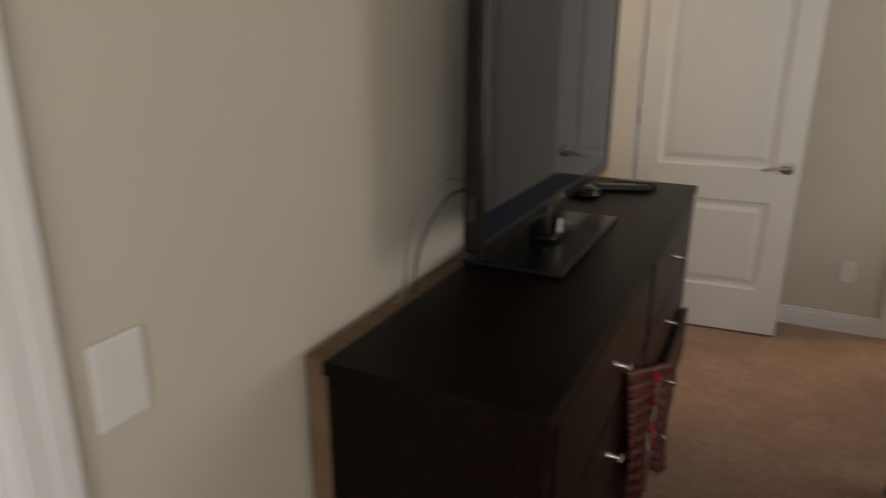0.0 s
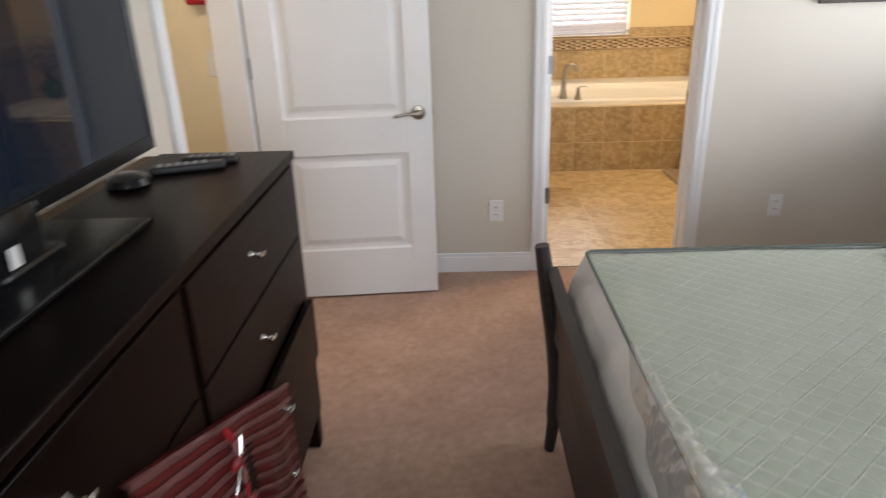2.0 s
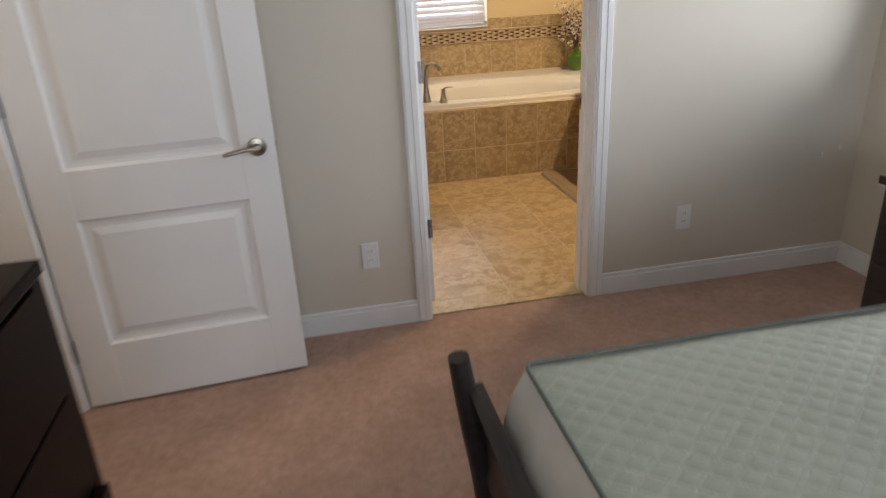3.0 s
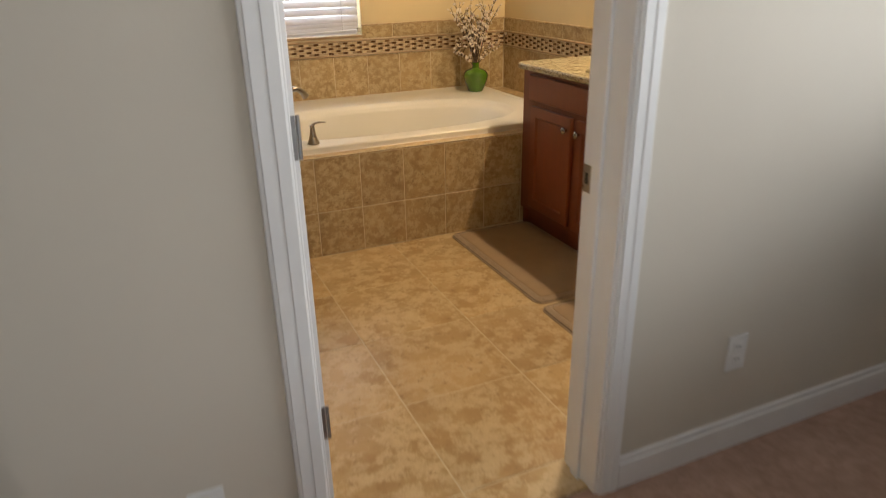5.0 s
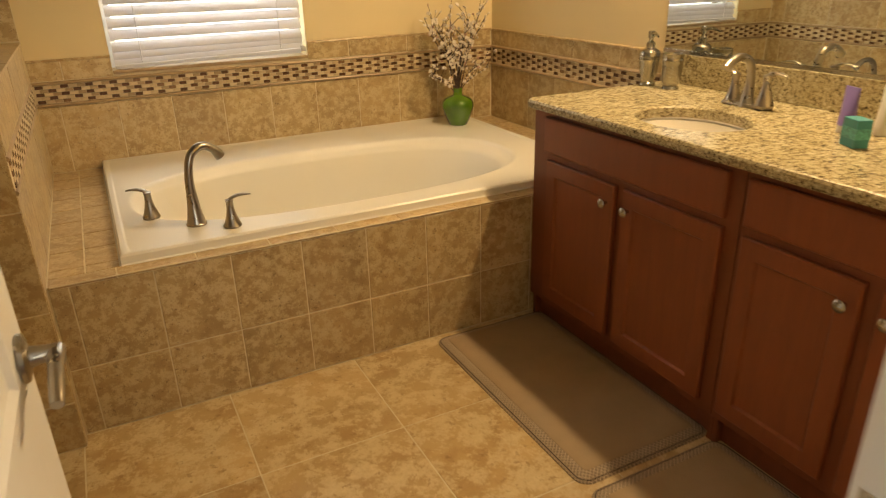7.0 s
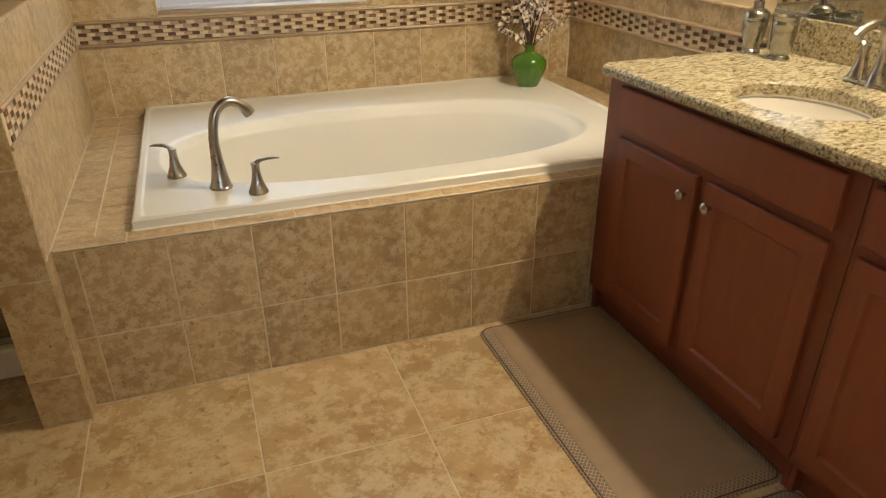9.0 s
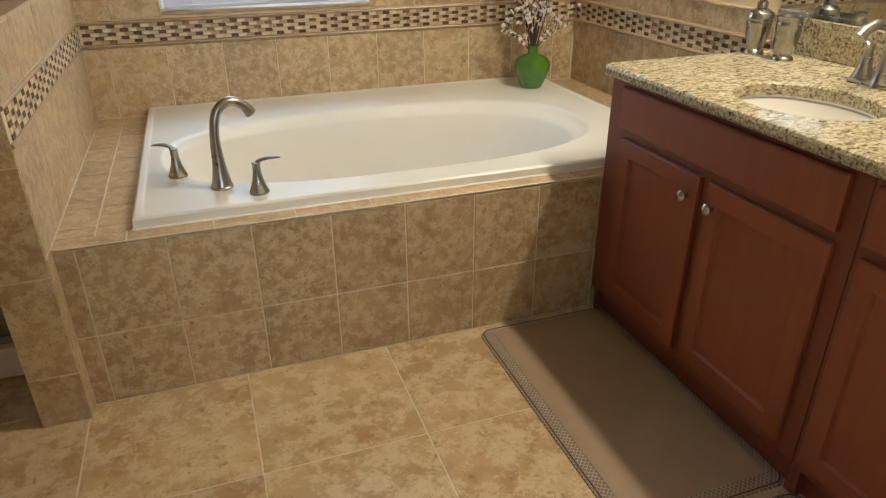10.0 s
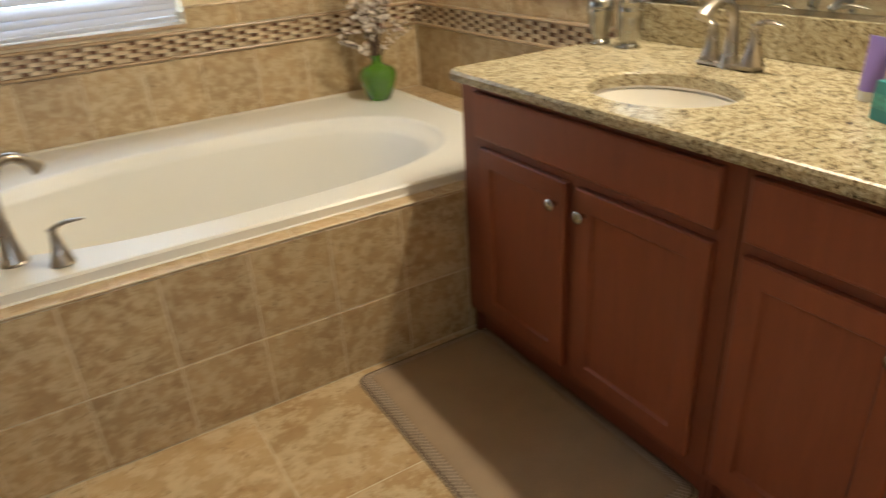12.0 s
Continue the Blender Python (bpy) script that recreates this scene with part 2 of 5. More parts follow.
sheen = PLASTIC_WRAP.node_tree.nodes.new("ShaderNodeBsdfGlossy")
sheen.inputs["Roughness"].default_value = 0.12
film = PLASTIC_WRAP.node_tree.nodes.new("ShaderNodeMixShader")
film.inputs[0].default_value = 0.34
PLASTIC_WRAP.node_tree.links.new(clear.outputs[0], film.inputs[1])
PLASTIC_WRAP.node_tree.links.new(sheen.outputs[0], film.inputs[2])
PLASTIC_WRAP.node_tree.links.new(film.outputs[0], PLASTIC_WRAP.node_tree.nodes["Material Output"].inputs[0])
LINEN = plain("white_linen", (0.76, 0.76, 0.75), 0.9, scale=8, spread=0.04, bumpy=0.3, bump_scale=300)
MAT = plain("taupe_mat", (0.33, 0.235, 0.148), 0.75, scale=9, spread=0.07, bumpy=0.5, bump_scale=160)
MAT_EDGE = plain("taupe_mat_edge", (0.30, 0.225, 0.155), 0.7, scale=30, spread=0.12)
me_vec = coords(MAT_EDGE)
weave = lattice(MAT_EDGE, me_vec, 0.014, 0.014, 0.22)
base(MAT_EDGE, mix(MAT_EDGE, weave, ramp(MAT_EDGE, noise_tex(MAT_EDGE, me_vec, 30), [(0.3, (0.24, 0.175, 0.12)), (0.7, (0.28, 0.21, 0.145))]), ramp(MAT_EDGE, noise_tex(MAT_EDGE, me_vec, 30), [(0.3, (0.46, 0.36, 0.27)), (0.7, (0.52, 0.41, 0.31))])))
bump(MAT_EDGE, weave, 0.7, 0.003)
VASE_GREEN = plain("green_glaze", (0.065, 0.17, 0.008), 0.09, scale=10, spread=0.15, coat_weight=0.7)
TWIG = plain("brown_twig", (0.06, 0.035, 0.022), 0.8, scale=60, spread=0.3)
BLOSSOM = plain("cream_blossom", (0.74, 0.67, 0.60), 0.8, scale=80, spread=0.08)
BUD = plain("pink_bud", (0.48, 0.30, 0.25), 0.8, scale=80, spread=0.15)
SLAT = plain("white_vinyl", (0.66, 0.66, 0.70), 0.45, scale=6, spread=0.03)
thin = SLAT.node_tree.nodes.new("ShaderNodeBsdfTranslucent")
thin.inputs["Color"].default_value = (0.80, 0.80, 0.84, 1)
blend = SLAT.node_tree.nodes.new("ShaderNodeMixShader")
blend.inputs[0].default_value = 0.2
SLAT.node_tree.links.new(SLAT.node_tree.nodes["Principled BSDF"].outputs[0], blend.inputs[1])
SLAT.node_tree.links.new(thin.outputs[0], blend.inputs[2])
SLAT.node_tree.links.new(blend.outputs[0], SLAT.node_tree.nodes["Material Output"].inputs[0])
MIRROR = material("mirror_silver", (0.70, 0.72, 0.68), 0.01, 1.0)
GLASS = material("window_glass", (1, 1, 1), 0.0, transmission_weight=1.0, ior=1.45)
SHOWER_GLASS = material("shower_glass", (0.9, 0.95, 0.92), 0.02, transmission_weight=1.0, ior=1.3)
PLATE = plain("white_plate_plastic", (0.74, 0.74, 0.73), 0.35, scale=20, spread=0.02)
SLOT = plain("dark_slot", (0.03, 0.03, 0.03), 0.6, scale=20, spread=0.1)
RED_CLOTH = plain("red_fabric", (0.20, 0.018, 0.02), 0.3, scale=30, spread=0.25)
RED_SHINY = plain("red_ribbon", (0.42, 0.02, 0.03), 0.3, scale=20, spread=0.2)
PALE_RED = plain("dusty_pink_stripe", (0.32, 0.13, 0.125), 0.3, scale=30, spread=0.15)
PURPLE = plain("lilac_plastic", (0.235, 0.165, 0.50), 0.35, scale=20, spread=0.08)
TEAL = plain("teal_carton", (0.03, 0.24, 0.27), 0.4, scale=20, spread=0.12)
FRAME_DARK = plain("dark_frame", (0.035, 0.022, 0.014), 0.4, scale=30, spread=0.2)
CREAM_CARD = plain("cream_card", (0.6, 0.5, 0.33), 0.8, scale=10, spread=0.12)
BULB = material("frosted_bulb", (1, 0.9, 0.75), 0.4, emission_strength=3.0, emission_color=(1.0, 0.8, 0.55, 1.0))


# ---- shape helpers ----
def box(x0, x1, y0, y1, z0, z1, bevel=0.0, segments=2):
    bm = bmesh.new()
    bmesh.ops.create_cube(bm, size=1.0, matrix=Matrix.Translation(((x0 + x1) / 2, (y0 + y1) / 2, (z0 + z1) / 2)) @ Matrix.Diagonal((x1 - x0, y1 - y0, z1 - z0, 1)))
    if bevel:
        bmesh.ops.bevel(bm, geom=bm.edges[:], offset=bevel, segments=segments, profile=0.5, affect="EDGES")
    return bm


def join(*meshes):
    out = bmesh.new()
    for bm in meshes:
        me = bpy.data.meshes.new("tmp")
        bm.to_mesh(me)
        bm.free()
        out.from_mesh(me)
        bpy.data.meshes.remove(me)
    return out


def turned(bm, m):
    bm.transform(m)
    return bm


def lathe(profile, steps=32, x=0.0, y=0.0, z=0.0):
    """A turned solid about an upright axis from (radius, height) pairs."""
    bm = bmesh.new()
    rings = []
    for r, h in profile:
        rings.append([bm.verts.new((x + r * math.cos(2 * math.pi * k / steps), y + r * math.sin(2 * math.pi * k / steps), z + h)) for k in range(steps)])
    for a, b in zip(rings, rings[1:]):
        for k in range(steps):
            bm.faces.new((a[k], a[(k + 1) % steps], b[(k + 1) % steps], b[k]))
    for ring in (rings[0], rings[-1]):
        bm.faces.new(ring)
    bmesh.ops.recalc_face_normals(bm, faces=bm.faces[:])
    return bm


def tube(points, radii, steps=12, flat=1.0):
    """A round bar along points with a radius at each; flat squashes it across."""
    pts = [Vector(p) for p in points]
    if not isinstance(radii, (list, tuple)):
        radii = [radii] * len(pts)
    bm = bmesh.new()
    rings, side = [], None
    for k, p in enumerate(pts):
        way = (pts[min(k + 1, len(pts) - 1)] - pts[max(k - 1, 0)]).normalized()
        ref = side if side is not None else (Vector((0, 0, 1)) if abs(way.z) < 0.9 else Vector((1, 0, 0)))
        u = ref - way * ref.dot(way)
        u.normalize()
        side = u
        v = way.cross(u)
        rings.append([bm.verts.new(p + radii[k] * (flat * math.cos(2 * math.pi * s / steps) * u + math.sin(2 * math.pi * s / steps) * v)) for s in range(steps)])
    for a, b in zip(rings, rings[1:]):
        for s in range(steps):
            bm.faces.new((a[s], a[(s + 1) % steps], b[(s + 1) % steps], b[s]))
    bm.faces.new(rings[0])
    bm.faces.new(rings[-1])
    bmesh.ops.recalc_face_normals(bm, faces=bm.faces[:])
    return bm


def curve_points(controls, n=8):
    """Catmull-Rom points through the controls."""
    c = [Vector(p) for p in controls]
    c = [2 * c[0] - c[1]] + c + [2 * c[-1] - c[-2]]
    out = []
    for i in range(1, len(c) - 2):
        for k in range(n):
            t = k / n
            a, b, d, e = c[i - 1], c[i], c[i + 1], c[i + 2]
            out.append(0.5 * (2 * b + (d - a) * t + (2 * a - 5 * b + 4 * d - e) * t * t + (3 * b - a - 3 * d + e) * t ** 3))
    return out + [c[-2]]


def mesh_object(name, bm, mat, smooth=False):
    me = bpy.data.meshes.new(name)
    bm.to_mesh(me)
    bm.free()
    me.materials.append(mat)
    if smooth:
        me.shade_smooth()
        me.set_sharp_from_angle(angle=radians(40))
    return new(name, me)


def structure(name, bm, mat, label="", category=""):
    return tagged(mesh_object(name, bm, mat), label, category, kind="structure")


def part(name, bm, mat, parent, label="", smooth=False):
    ob = mesh_object(name, bm, mat, smooth)
    ob.parent = parent
    if parent.type == "EMPTY" or parent.location.length:
        ob.matrix_parent_inverse = Matrix.Translation(-parent.location)
    if label:
        tagged(ob, label)
    return ob


def thing(name, at, label, category, group=""):
    ob = new(name)
    ob.location = at
    ob.empty_display_size = 0.1
    return tagged(ob, label, category, group)


def piece(name, mesh, at, parent):
    """One of many alike pieces that share a mesh."""
    ob = new(name, mesh)
    ob.parent = parent
    ob.location = Vector(at) - parent.location
    return ob


def slab_mesh(name, sx, sy, sz, mat, bevel=0.0012):
    bm = box(-sx / 2, sx / 2, -sy / 2, sy / 2, -sz / 2, sz / 2, bevel, 1)
    me = bpy.data.meshes.new(name)
    bm.to_mesh(me)
    bm.free()
    me.materials.append(mat)
    return me


# ---- structure ----
WX0, WX1 = -0.30, 3.16          # bedroom side walls
NY0, NY1 = 4.06, 4.20           # wall between bedroom and bathroom
OX0, OX1 = 1.086, 1.82          # bathroom doorway
SY = -1.0                       # rear wall
BX1, BY1 = 3.36, 7.392          # bathroom right and far wall
TOP = 2.50

structure("floor_bedroom", box(-0.42, 3.3, SY - 0.12, NY0 + 0.02, -0.1, 0.0), CARPET, "worn tan carpet over the bedroom floor", "carpet")
structure("floor_hall", box(-2.3, -0.42, 2.0, 4.0, -0.1, 0.0), CARPET, "tan carpet of the hall", "carpet")
structure("ceiling_bedroom", box(-2.3, 3.3, SY - 0.12, NY1, TOP, TOP + 0.1), CEILING, "white textured ceiling", "ceiling")
structure("ceiling_bathroom", box(-0.5, 3.6, NY1, BY1 + 0.2, TOP, TOP + 0.1), CEILING, "white textured ceiling", "ceiling")

structure("wall_north", join(box(WX0 - 0.12, OX0 - 0.015, NY0, NY1 - 0.004, 0, TOP), box(OX1 + 0.015, 3.5, NY0, NY1 - 0.004, 0, TOP),
                             box(OX0 - 0.015, OX1 + 0.015, NY0, NY1 - 0.004, 2.06, TOP)), WALL_BED, "plain greige painted bedroom wall", "wall")
DW0, DW1 = 2.92, 3.74           # hall doorway in the left wall
structure("wall_west", join(box(WX0 - 0.12, WX0, SY, 0.385 - 0.80, 0, TOP), box(WX0 - 0.12, WX0, 0.385, DW0, 0, TOP), box(WX0 - 0.12, WX0, DW1, NY0, 0, TOP),
                            box(WX0 - 0.12, WX0, DW0, DW1, 2.06, TOP), box(WX0 - 0.12, WX0, -0.415, 0.385, 2.06, TOP)), WALL_BED, "greige painted bedroom wall behind the dresser", "wall")
EW0, EW1 = 2.5, 3.9           # window in the right wall
structure("wall_east", join(box(WX1, WX1 + 0.14, SY, EW0, 0, TOP), box(WX1, WX1 + 0.14, EW1, NY0, 0, TOP), box(WX1, WX1 + 0.14, EW0, EW1, 0, 0.75),
                            box(WX1, WX1 + 0.14, EW0, EW1, 2.2, TOP)), WALL_BED, "greige painted wall at the bed head", "wall")
SW0, SW1 = 0.1, 2.1            # window in the rear wall
structure("wall_south", join(box(WX0 - 0.12, SW0, SY - 0.14, SY, 0, TOP), box(SW1, WX1 + 0.14, SY - 0.14, SY, 0, TOP), box(SW0, SW1, SY - 0.14, SY, 0, 0.85),
                             box(SW0, SW1, SY - 0.14, SY, 2.15, TOP)), WALL_BED, "greige painted rear wall", "wall")
structure("wall_hall_north", box(-2.3, WX0 - 0.12, 3.84, 3.96, 0, TOP), WALL_HALL, "pale yellow hall wall", "wall")
structure("wall_hall_west", box(-2.42, -2.3, 1.9, 3.96, 0, TOP), WALL_HALL, "pale yellow hall wall", "wall")
structure("wall_hall_south", box(-2.3, WX0 - 0.12, 1.9, 2.0, 0, TOP), WALL_HALL, "pale yellow hall wall", "wall")

WIN0, WIN1, WZ0, WZ1 = 1.375, 2.275, 0.95, 1.96   # bathroom window
structure("wall_bath_far", join(box(-0.4, WIN0, BY1, BY1 + 0.16, 0, TOP), box(WIN1, 3.5, BY1, BY1 + 0.16, 0, TOP), box(WIN0, WIN1, BY1, BY1 + 0.16, 0, WZ0),
                                box(WIN0, WIN1, BY1, BY1 + 0.16, WZ1, TOP)), WALL_BATH, "warm yellow painted wall above the tub tiles", "wall")
structure("wall_bath_right", box(BX1, BX1 + 0.14, NY1, BY1, 0, TOP), WALL_BATH, "warm yellow painted wall behind the vanity", "wall")
structure("wall_bath_left", box(-0.4, -0.28, NY1, BY1, 0, TOP), WALL_BATH, "warm yellow painted bathroom wall", "wall")
structure("wall_bath_door", join(box(-0.4, OX0 - 0.015, NY1 - 0.004, NY1, 0, TOP), box(OX1 + 0.015, BX1, NY1 - 0.004, NY1, 0, TOP),
                                 box(OX0 - 0.015, OX1 + 0.015, NY1 - 0.004, NY1, 2.06, TOP)), WALL_BATH, "warm yellow bathroom side of the door wall", "wall")


# ---- trim: jambs, casings, baseboards ----
def casing_bar(x0, x1, y0, y1, z0, z1, axis):
    """A casing board with a stepped, eased profile; axis names the wall it lies on."""
    if axis == "y-":
        w = x1 - x0
        return join(box(x0, x1, y0 + 0.006, y1, z0, z1, 0.002), box(x0 + w * 0.12, x1 - w * 0.3, y0 + 0.002, y0 + 0.0065, z0, z1, 0.002), box(x0 + w * 0.55, x1 - w * 0.05, y0, y0 + 0.0062, z0, z1, 0.002))
    w = y1 - y0
    return join(box(x0, x1 - 0.006, y0, y1, z0, z1, 0.002), box(x1 - 0.0065, x1 - 0.002, y0 + w * 0.12, y1 - w * 0.3, z0, z1, 0.002), box(x1 - 0.0062, x1, y0 + w * 0.55, y1 - w * 0.05, z0, z1, 0.002))


frame_bath = thing("door_frame", (1.46, 4.13, 0), "white painted door frame of the bathroom doorway", "door frame")
frame_bath["kind"] = "structure"
part("jamb", box(OX0 - 0.015, OX0, NY0 - 0.004, NY1 + 0.004, 0, 2.06, 0.002), TRIM, frame_bath)
part("jamb", box(OX1, OX1 + 0.015, NY0 - 0.004, NY1 + 0.004, 0, 2.06, 0.002), TRIM, frame_bath)
part("head", box(OX0, OX1, NY0 - 0.004, NY1 + 0.004, 2.045, 2.06, 0.002), TRIM, frame_bath)
part("door_stop", box(OX0, OX0 + 0.010, NY0 + 0.065, NY0 + 0.10, 0, 2.045, 0.002), TRIM, frame_bath)
part("door_stop", box(OX1 - 0.010, OX1, NY0 + 0.065, NY0 + 0.10, 0, 2.045, 0.002), TRIM, frame_bath)
part("casing", casing_bar(OX0 - 0.069, OX0 - 0.006, NY0 - 0.018, NY0, 0, 2.12, "y-"), TRIM, frame_bath)
part("casing", casing_bar(OX1 + 0.008, OX1 + 0.072, NY0 - 0.018, NY0, 0, 2.12, "y-"), TRIM, frame_bath)
part("casing", box(OX0 - 0.006, OX1 + 0.008, NY0 - 0.018, NY0, 2.053, 2.12, 0.003), TRIM, frame_bath)
part("casing", box(OX0 - 0.075, OX0 - 0.008, NY1, NY1 + 0.016, 0, 2.12, 0.003), TRIM, frame_bath)
part("casing", box(OX1 + 0.008, OX1 + 0.075, NY1, NY1 + 0.016, 0, 2.12, 0.003), TRIM, frame_bath)
part("threshold", box(OX0, OX1, NY0 + 0.02, NY0 + 0.055, 0.0, 0.008, 0.003), DECK_TILE, frame_bath, "pale stone threshold strip")
strike = part("strike_plate", box(OX1 - 0.002, OX1 + 0.001, 4.172, 4.202, 0.852, 0.922, 0.0008), NICKEL, frame_bath, "satin nickel strike plate")
part("latch_hole", box(OX1 - 0.0026, OX1 - 0.0015, 4.180, 4.192, 0.874, 0.902), SLOT, strike)

frame_hall = thing("door_frame", (-0.36, 3.33, 0), "white painted door frame of the hall doorway", "door frame")
frame_hall["kind"] = "structure"
part("jamb", box(WX0 - 0.124, WX0 + 0.004, DW0, DW0 + 0.015, 0, 2.06, 0.002), TRIM, frame_hall)
part("jamb", box(WX0 - 0.124, WX0 + 0.004, DW1 - 0.015, DW1, 0, 2.06, 0.002), TRIM, frame_hall)
part("head", box(WX0 - 0.124, WX0 + 0.004, DW0 + 0.015, DW1 - 0.015, 2.045, 2.06, 0.002), TRIM, frame_hall)
part("casing", casing_bar(WX0, WX0 + 0.018, DW0 - 0.062, DW0 + 0.008, 0, 2.12, "x+"), TRIM, frame_hall)
part("casing", casing_bar(WX0, WX0 + 0.018, DW1 - 0.006, DW1 + 0.062, 0, 2.12, "x+"), TRIM, frame_hall)
part("hinge", box(WX0 - 0.05, WX0 - 0.012, DW0 + 0.014, DW0 + 0.017, 1.10, 1.19, 0.001), HINGE, frame_hall, "grey steel strike")

frame_west = thing("door_frame", (-0.3, 0.0, 0), "white painted casing of a closed door beside the dresser", "door frame")
frame_west["kind"] = "structure"
part("casing", casing_bar(WX0, WX0 + 0.018, 0.378, 0.452, 0, 2.12, "x+"), TRIM, frame_west)
part("casing", casing_bar(WX0, WX0 + 0.018, -0.482, -0.408, 0, 2.12, "x+"), TRIM, frame_west)
part("jamb", box(WX0 - 0.12, WX0 + 0.003, 0.367, 0.385, 0, 2.06, 0.002), TRIM, frame_west)


def baseboard(name, x0, x1, y0, y1):
    structure(name, join(box(x0, x1, y0, y1, 0, 0.086, 0.002), box(x0 + (0.004 if x1 - x0 < 0.1 else 0), x1 - (0.004 if x1 - x0 < 0.1 else 0), y0 + 0.004, y1 - 0.001, 0.086, 0.106, 0.003)), TRIM, "white painted baseboard", "baseboard")


baseboard("baseboard_1", WX0, OX0 - 0.069, NY0 - 0.016, NY0)
baseboard("baseboard_2", OX1 + 0.072, WX1, NY0 - 0.016, NY0)
baseboard("baseboard_3", WX1 - 0.016, WX1, SY, NY0 - 0.016)
baseboard("baseboard_4", WX0, WX0 + 0.016, 0.452, DW0 - 0.062)


# ---- doors ----
def panel_door(name, width, hinge_at, turn, label, knob_side, hinge_z):
    """A moulded two-panel door; local x runs from the hinge to the free edge, its face looks to -y."""
    height, thick, stile = 2.02, 0.035, 0.118
    d = thing(name, (0, 0, 0), label, "door")
    d["kind"] = "structure"
    zs = [(0.255, 0.735), (0.905, 1.90)]
    body = [box(0, stile, 0, thick, 0.012, height, 0.0015), box(width - stile, width, 0, thick, 0.012, height, 0.0015),
            box(stile, width - stile, 0, thick, 0.012, zs[0][0]), box(stile, width - stile, 0, thick, zs[0][1], zs[1][0]), box(stile, width - stile, 0, thick, zs[1][1], height)]
    slab = part("slab", join(*body), DOOR, d)
    for z0, z1 in zs:
        bm = bmesh.new()
        loops = []
        for inset, depth in ((0, 0.0), (0.010, 0.008), (0.022, 0.010), (0.034, 0.010), (0.060, 0.003), (0.066, 0.003)):
            x0, x1, a, b = stile + inset, width - stile - inset, z0 + inset, z1 - inset
            loops.append([bm.verts.new((x, depth, z)) for x, z in ((x0, a), (x1, a), (x1, b), (x0, b))])
        for p, q in zip(loops, loops[1:]):
            for k in range(4):
                bm.faces.new((p[k], p[(k + 1) % 4], q[(k + 1) % 4], q[k]))
        bm.faces.new(loops[-1])
        bmesh.ops.recalc_face_normals(bm, faces=bm.faces[:])
        if bm.faces[0].normal.y > 0:
            bmesh.ops.reverse_faces(bm, faces=bm.faces[:])
        part("panel", join(bm, box(stile, width - stile, 0.012, thick - 0.002, z0, z1)), DOOR, d)
    kx = width - 0.062
    for side in knob_side:
        face = 0.0 if side < 0 else thick
        rose = turned(lathe([(0.0, 0), (0.031, 0), (0.033, 0.003), (0.031, 0.008), (0.014, 0.012), (0.011, 0.03), (0.011, 0.045), (0, 0.047)], 24),
                      Matrix.Translation((kx, face, 0.918)) @ Matrix.Rotation(radians(90 if side < 0 else -90), 4, "X"))
        y = face + side * 0.042
        bar = tube(curve_points([(kx + 0.006, y, 0.918), (kx - 0.03, y, 0.92), (kx - 0.075, y, 0.915), (kx - 0.115, y, 0.907)], 5), [0.011] * 6 + [0.0095] * 5 + [0.009] * 3 + [0.008] * 2, 12, 0.8)
        part("lever_handle", join(rose, bar), NICKEL, d, "satin nickel lever handle", True)
    part("latch", box(width - 0.001, width + 0.006, 0.011, 0.024, 0.91, 0.93, 0.002), NICKEL, d, "brass latch bolt")
    for hz in hinge_z:
        part("hinge", join(tube([(0.0, -0.004, hz - 0.045), (0.0, -0.004, hz + 0.045)], 0.004, 10), box(-0.002, 0.0005, 0.002, 0.032, hz - 0.045, hz + 0.045, 0.0008)), HINGE, d, "grey steel hinge")
    d.matrix_world = pose(*hinge_at, 0, 0, turn)
    return d


panel_door("door_1", 0.80, (-0.275, 3.735, 0), 4.2, "white two-panel bedroom door standing open by the wall", (-1, 1), (0.25, 1.14, 1.82))
panel_door("door_2", 0.705, (1.124, 4.2, 0), 89.6, "white two-panel bathroom door standing open", (-1,), (0.375, 1.065, 1.80))
panel_door("door_3", 0.775, (WX0 - 0.06, 0.362, 0), -90, "white door closed in the bedroom side wall", (), (0.3, 1.8))


# ---- bathroom floor, apron, tub deck, tiled walls ----
PITCH = 0.457
structure_floor = structure("floor_bathroom", box(-0.28, BX1, NY0 + 0.02, BY1, -0.1, -0.0014), GROUT, "tan stone-look tile floor with pale grout", "tile floor")
APRON = 6.045
tub_deck = structure("tub_surround", join(box(0.91, BX1, APRON + 0.0012, 6.135, 0, 0.5205), box(0.91, 1.275, 6.135, BY1, 0, 0.5205), box(3.13, BX1, 6.135, BY1, 0, 0.5205), box(1.275, 3.13, 7.36, BY1, 0, 0.5205)), GROUT, "tan tiled tub surround with pale grout", "tub surround")
PX0, PX1, PY0, PZ = 0.910, 1.045, 5.98, 1.09
half_wall = structure("half_wall", box(PX0 + 0.002, PX1 - 0.002, PY0 + 0.0012, BY1, 0, PZ + 0.0025), GROUT, "tiled half wall between shower and tub", "half wall")


# ---- bathtub ----
TX0, TX1, TY0, TY1, RIM = 1.25, 3.155, 6.105, 7.388, 0.556


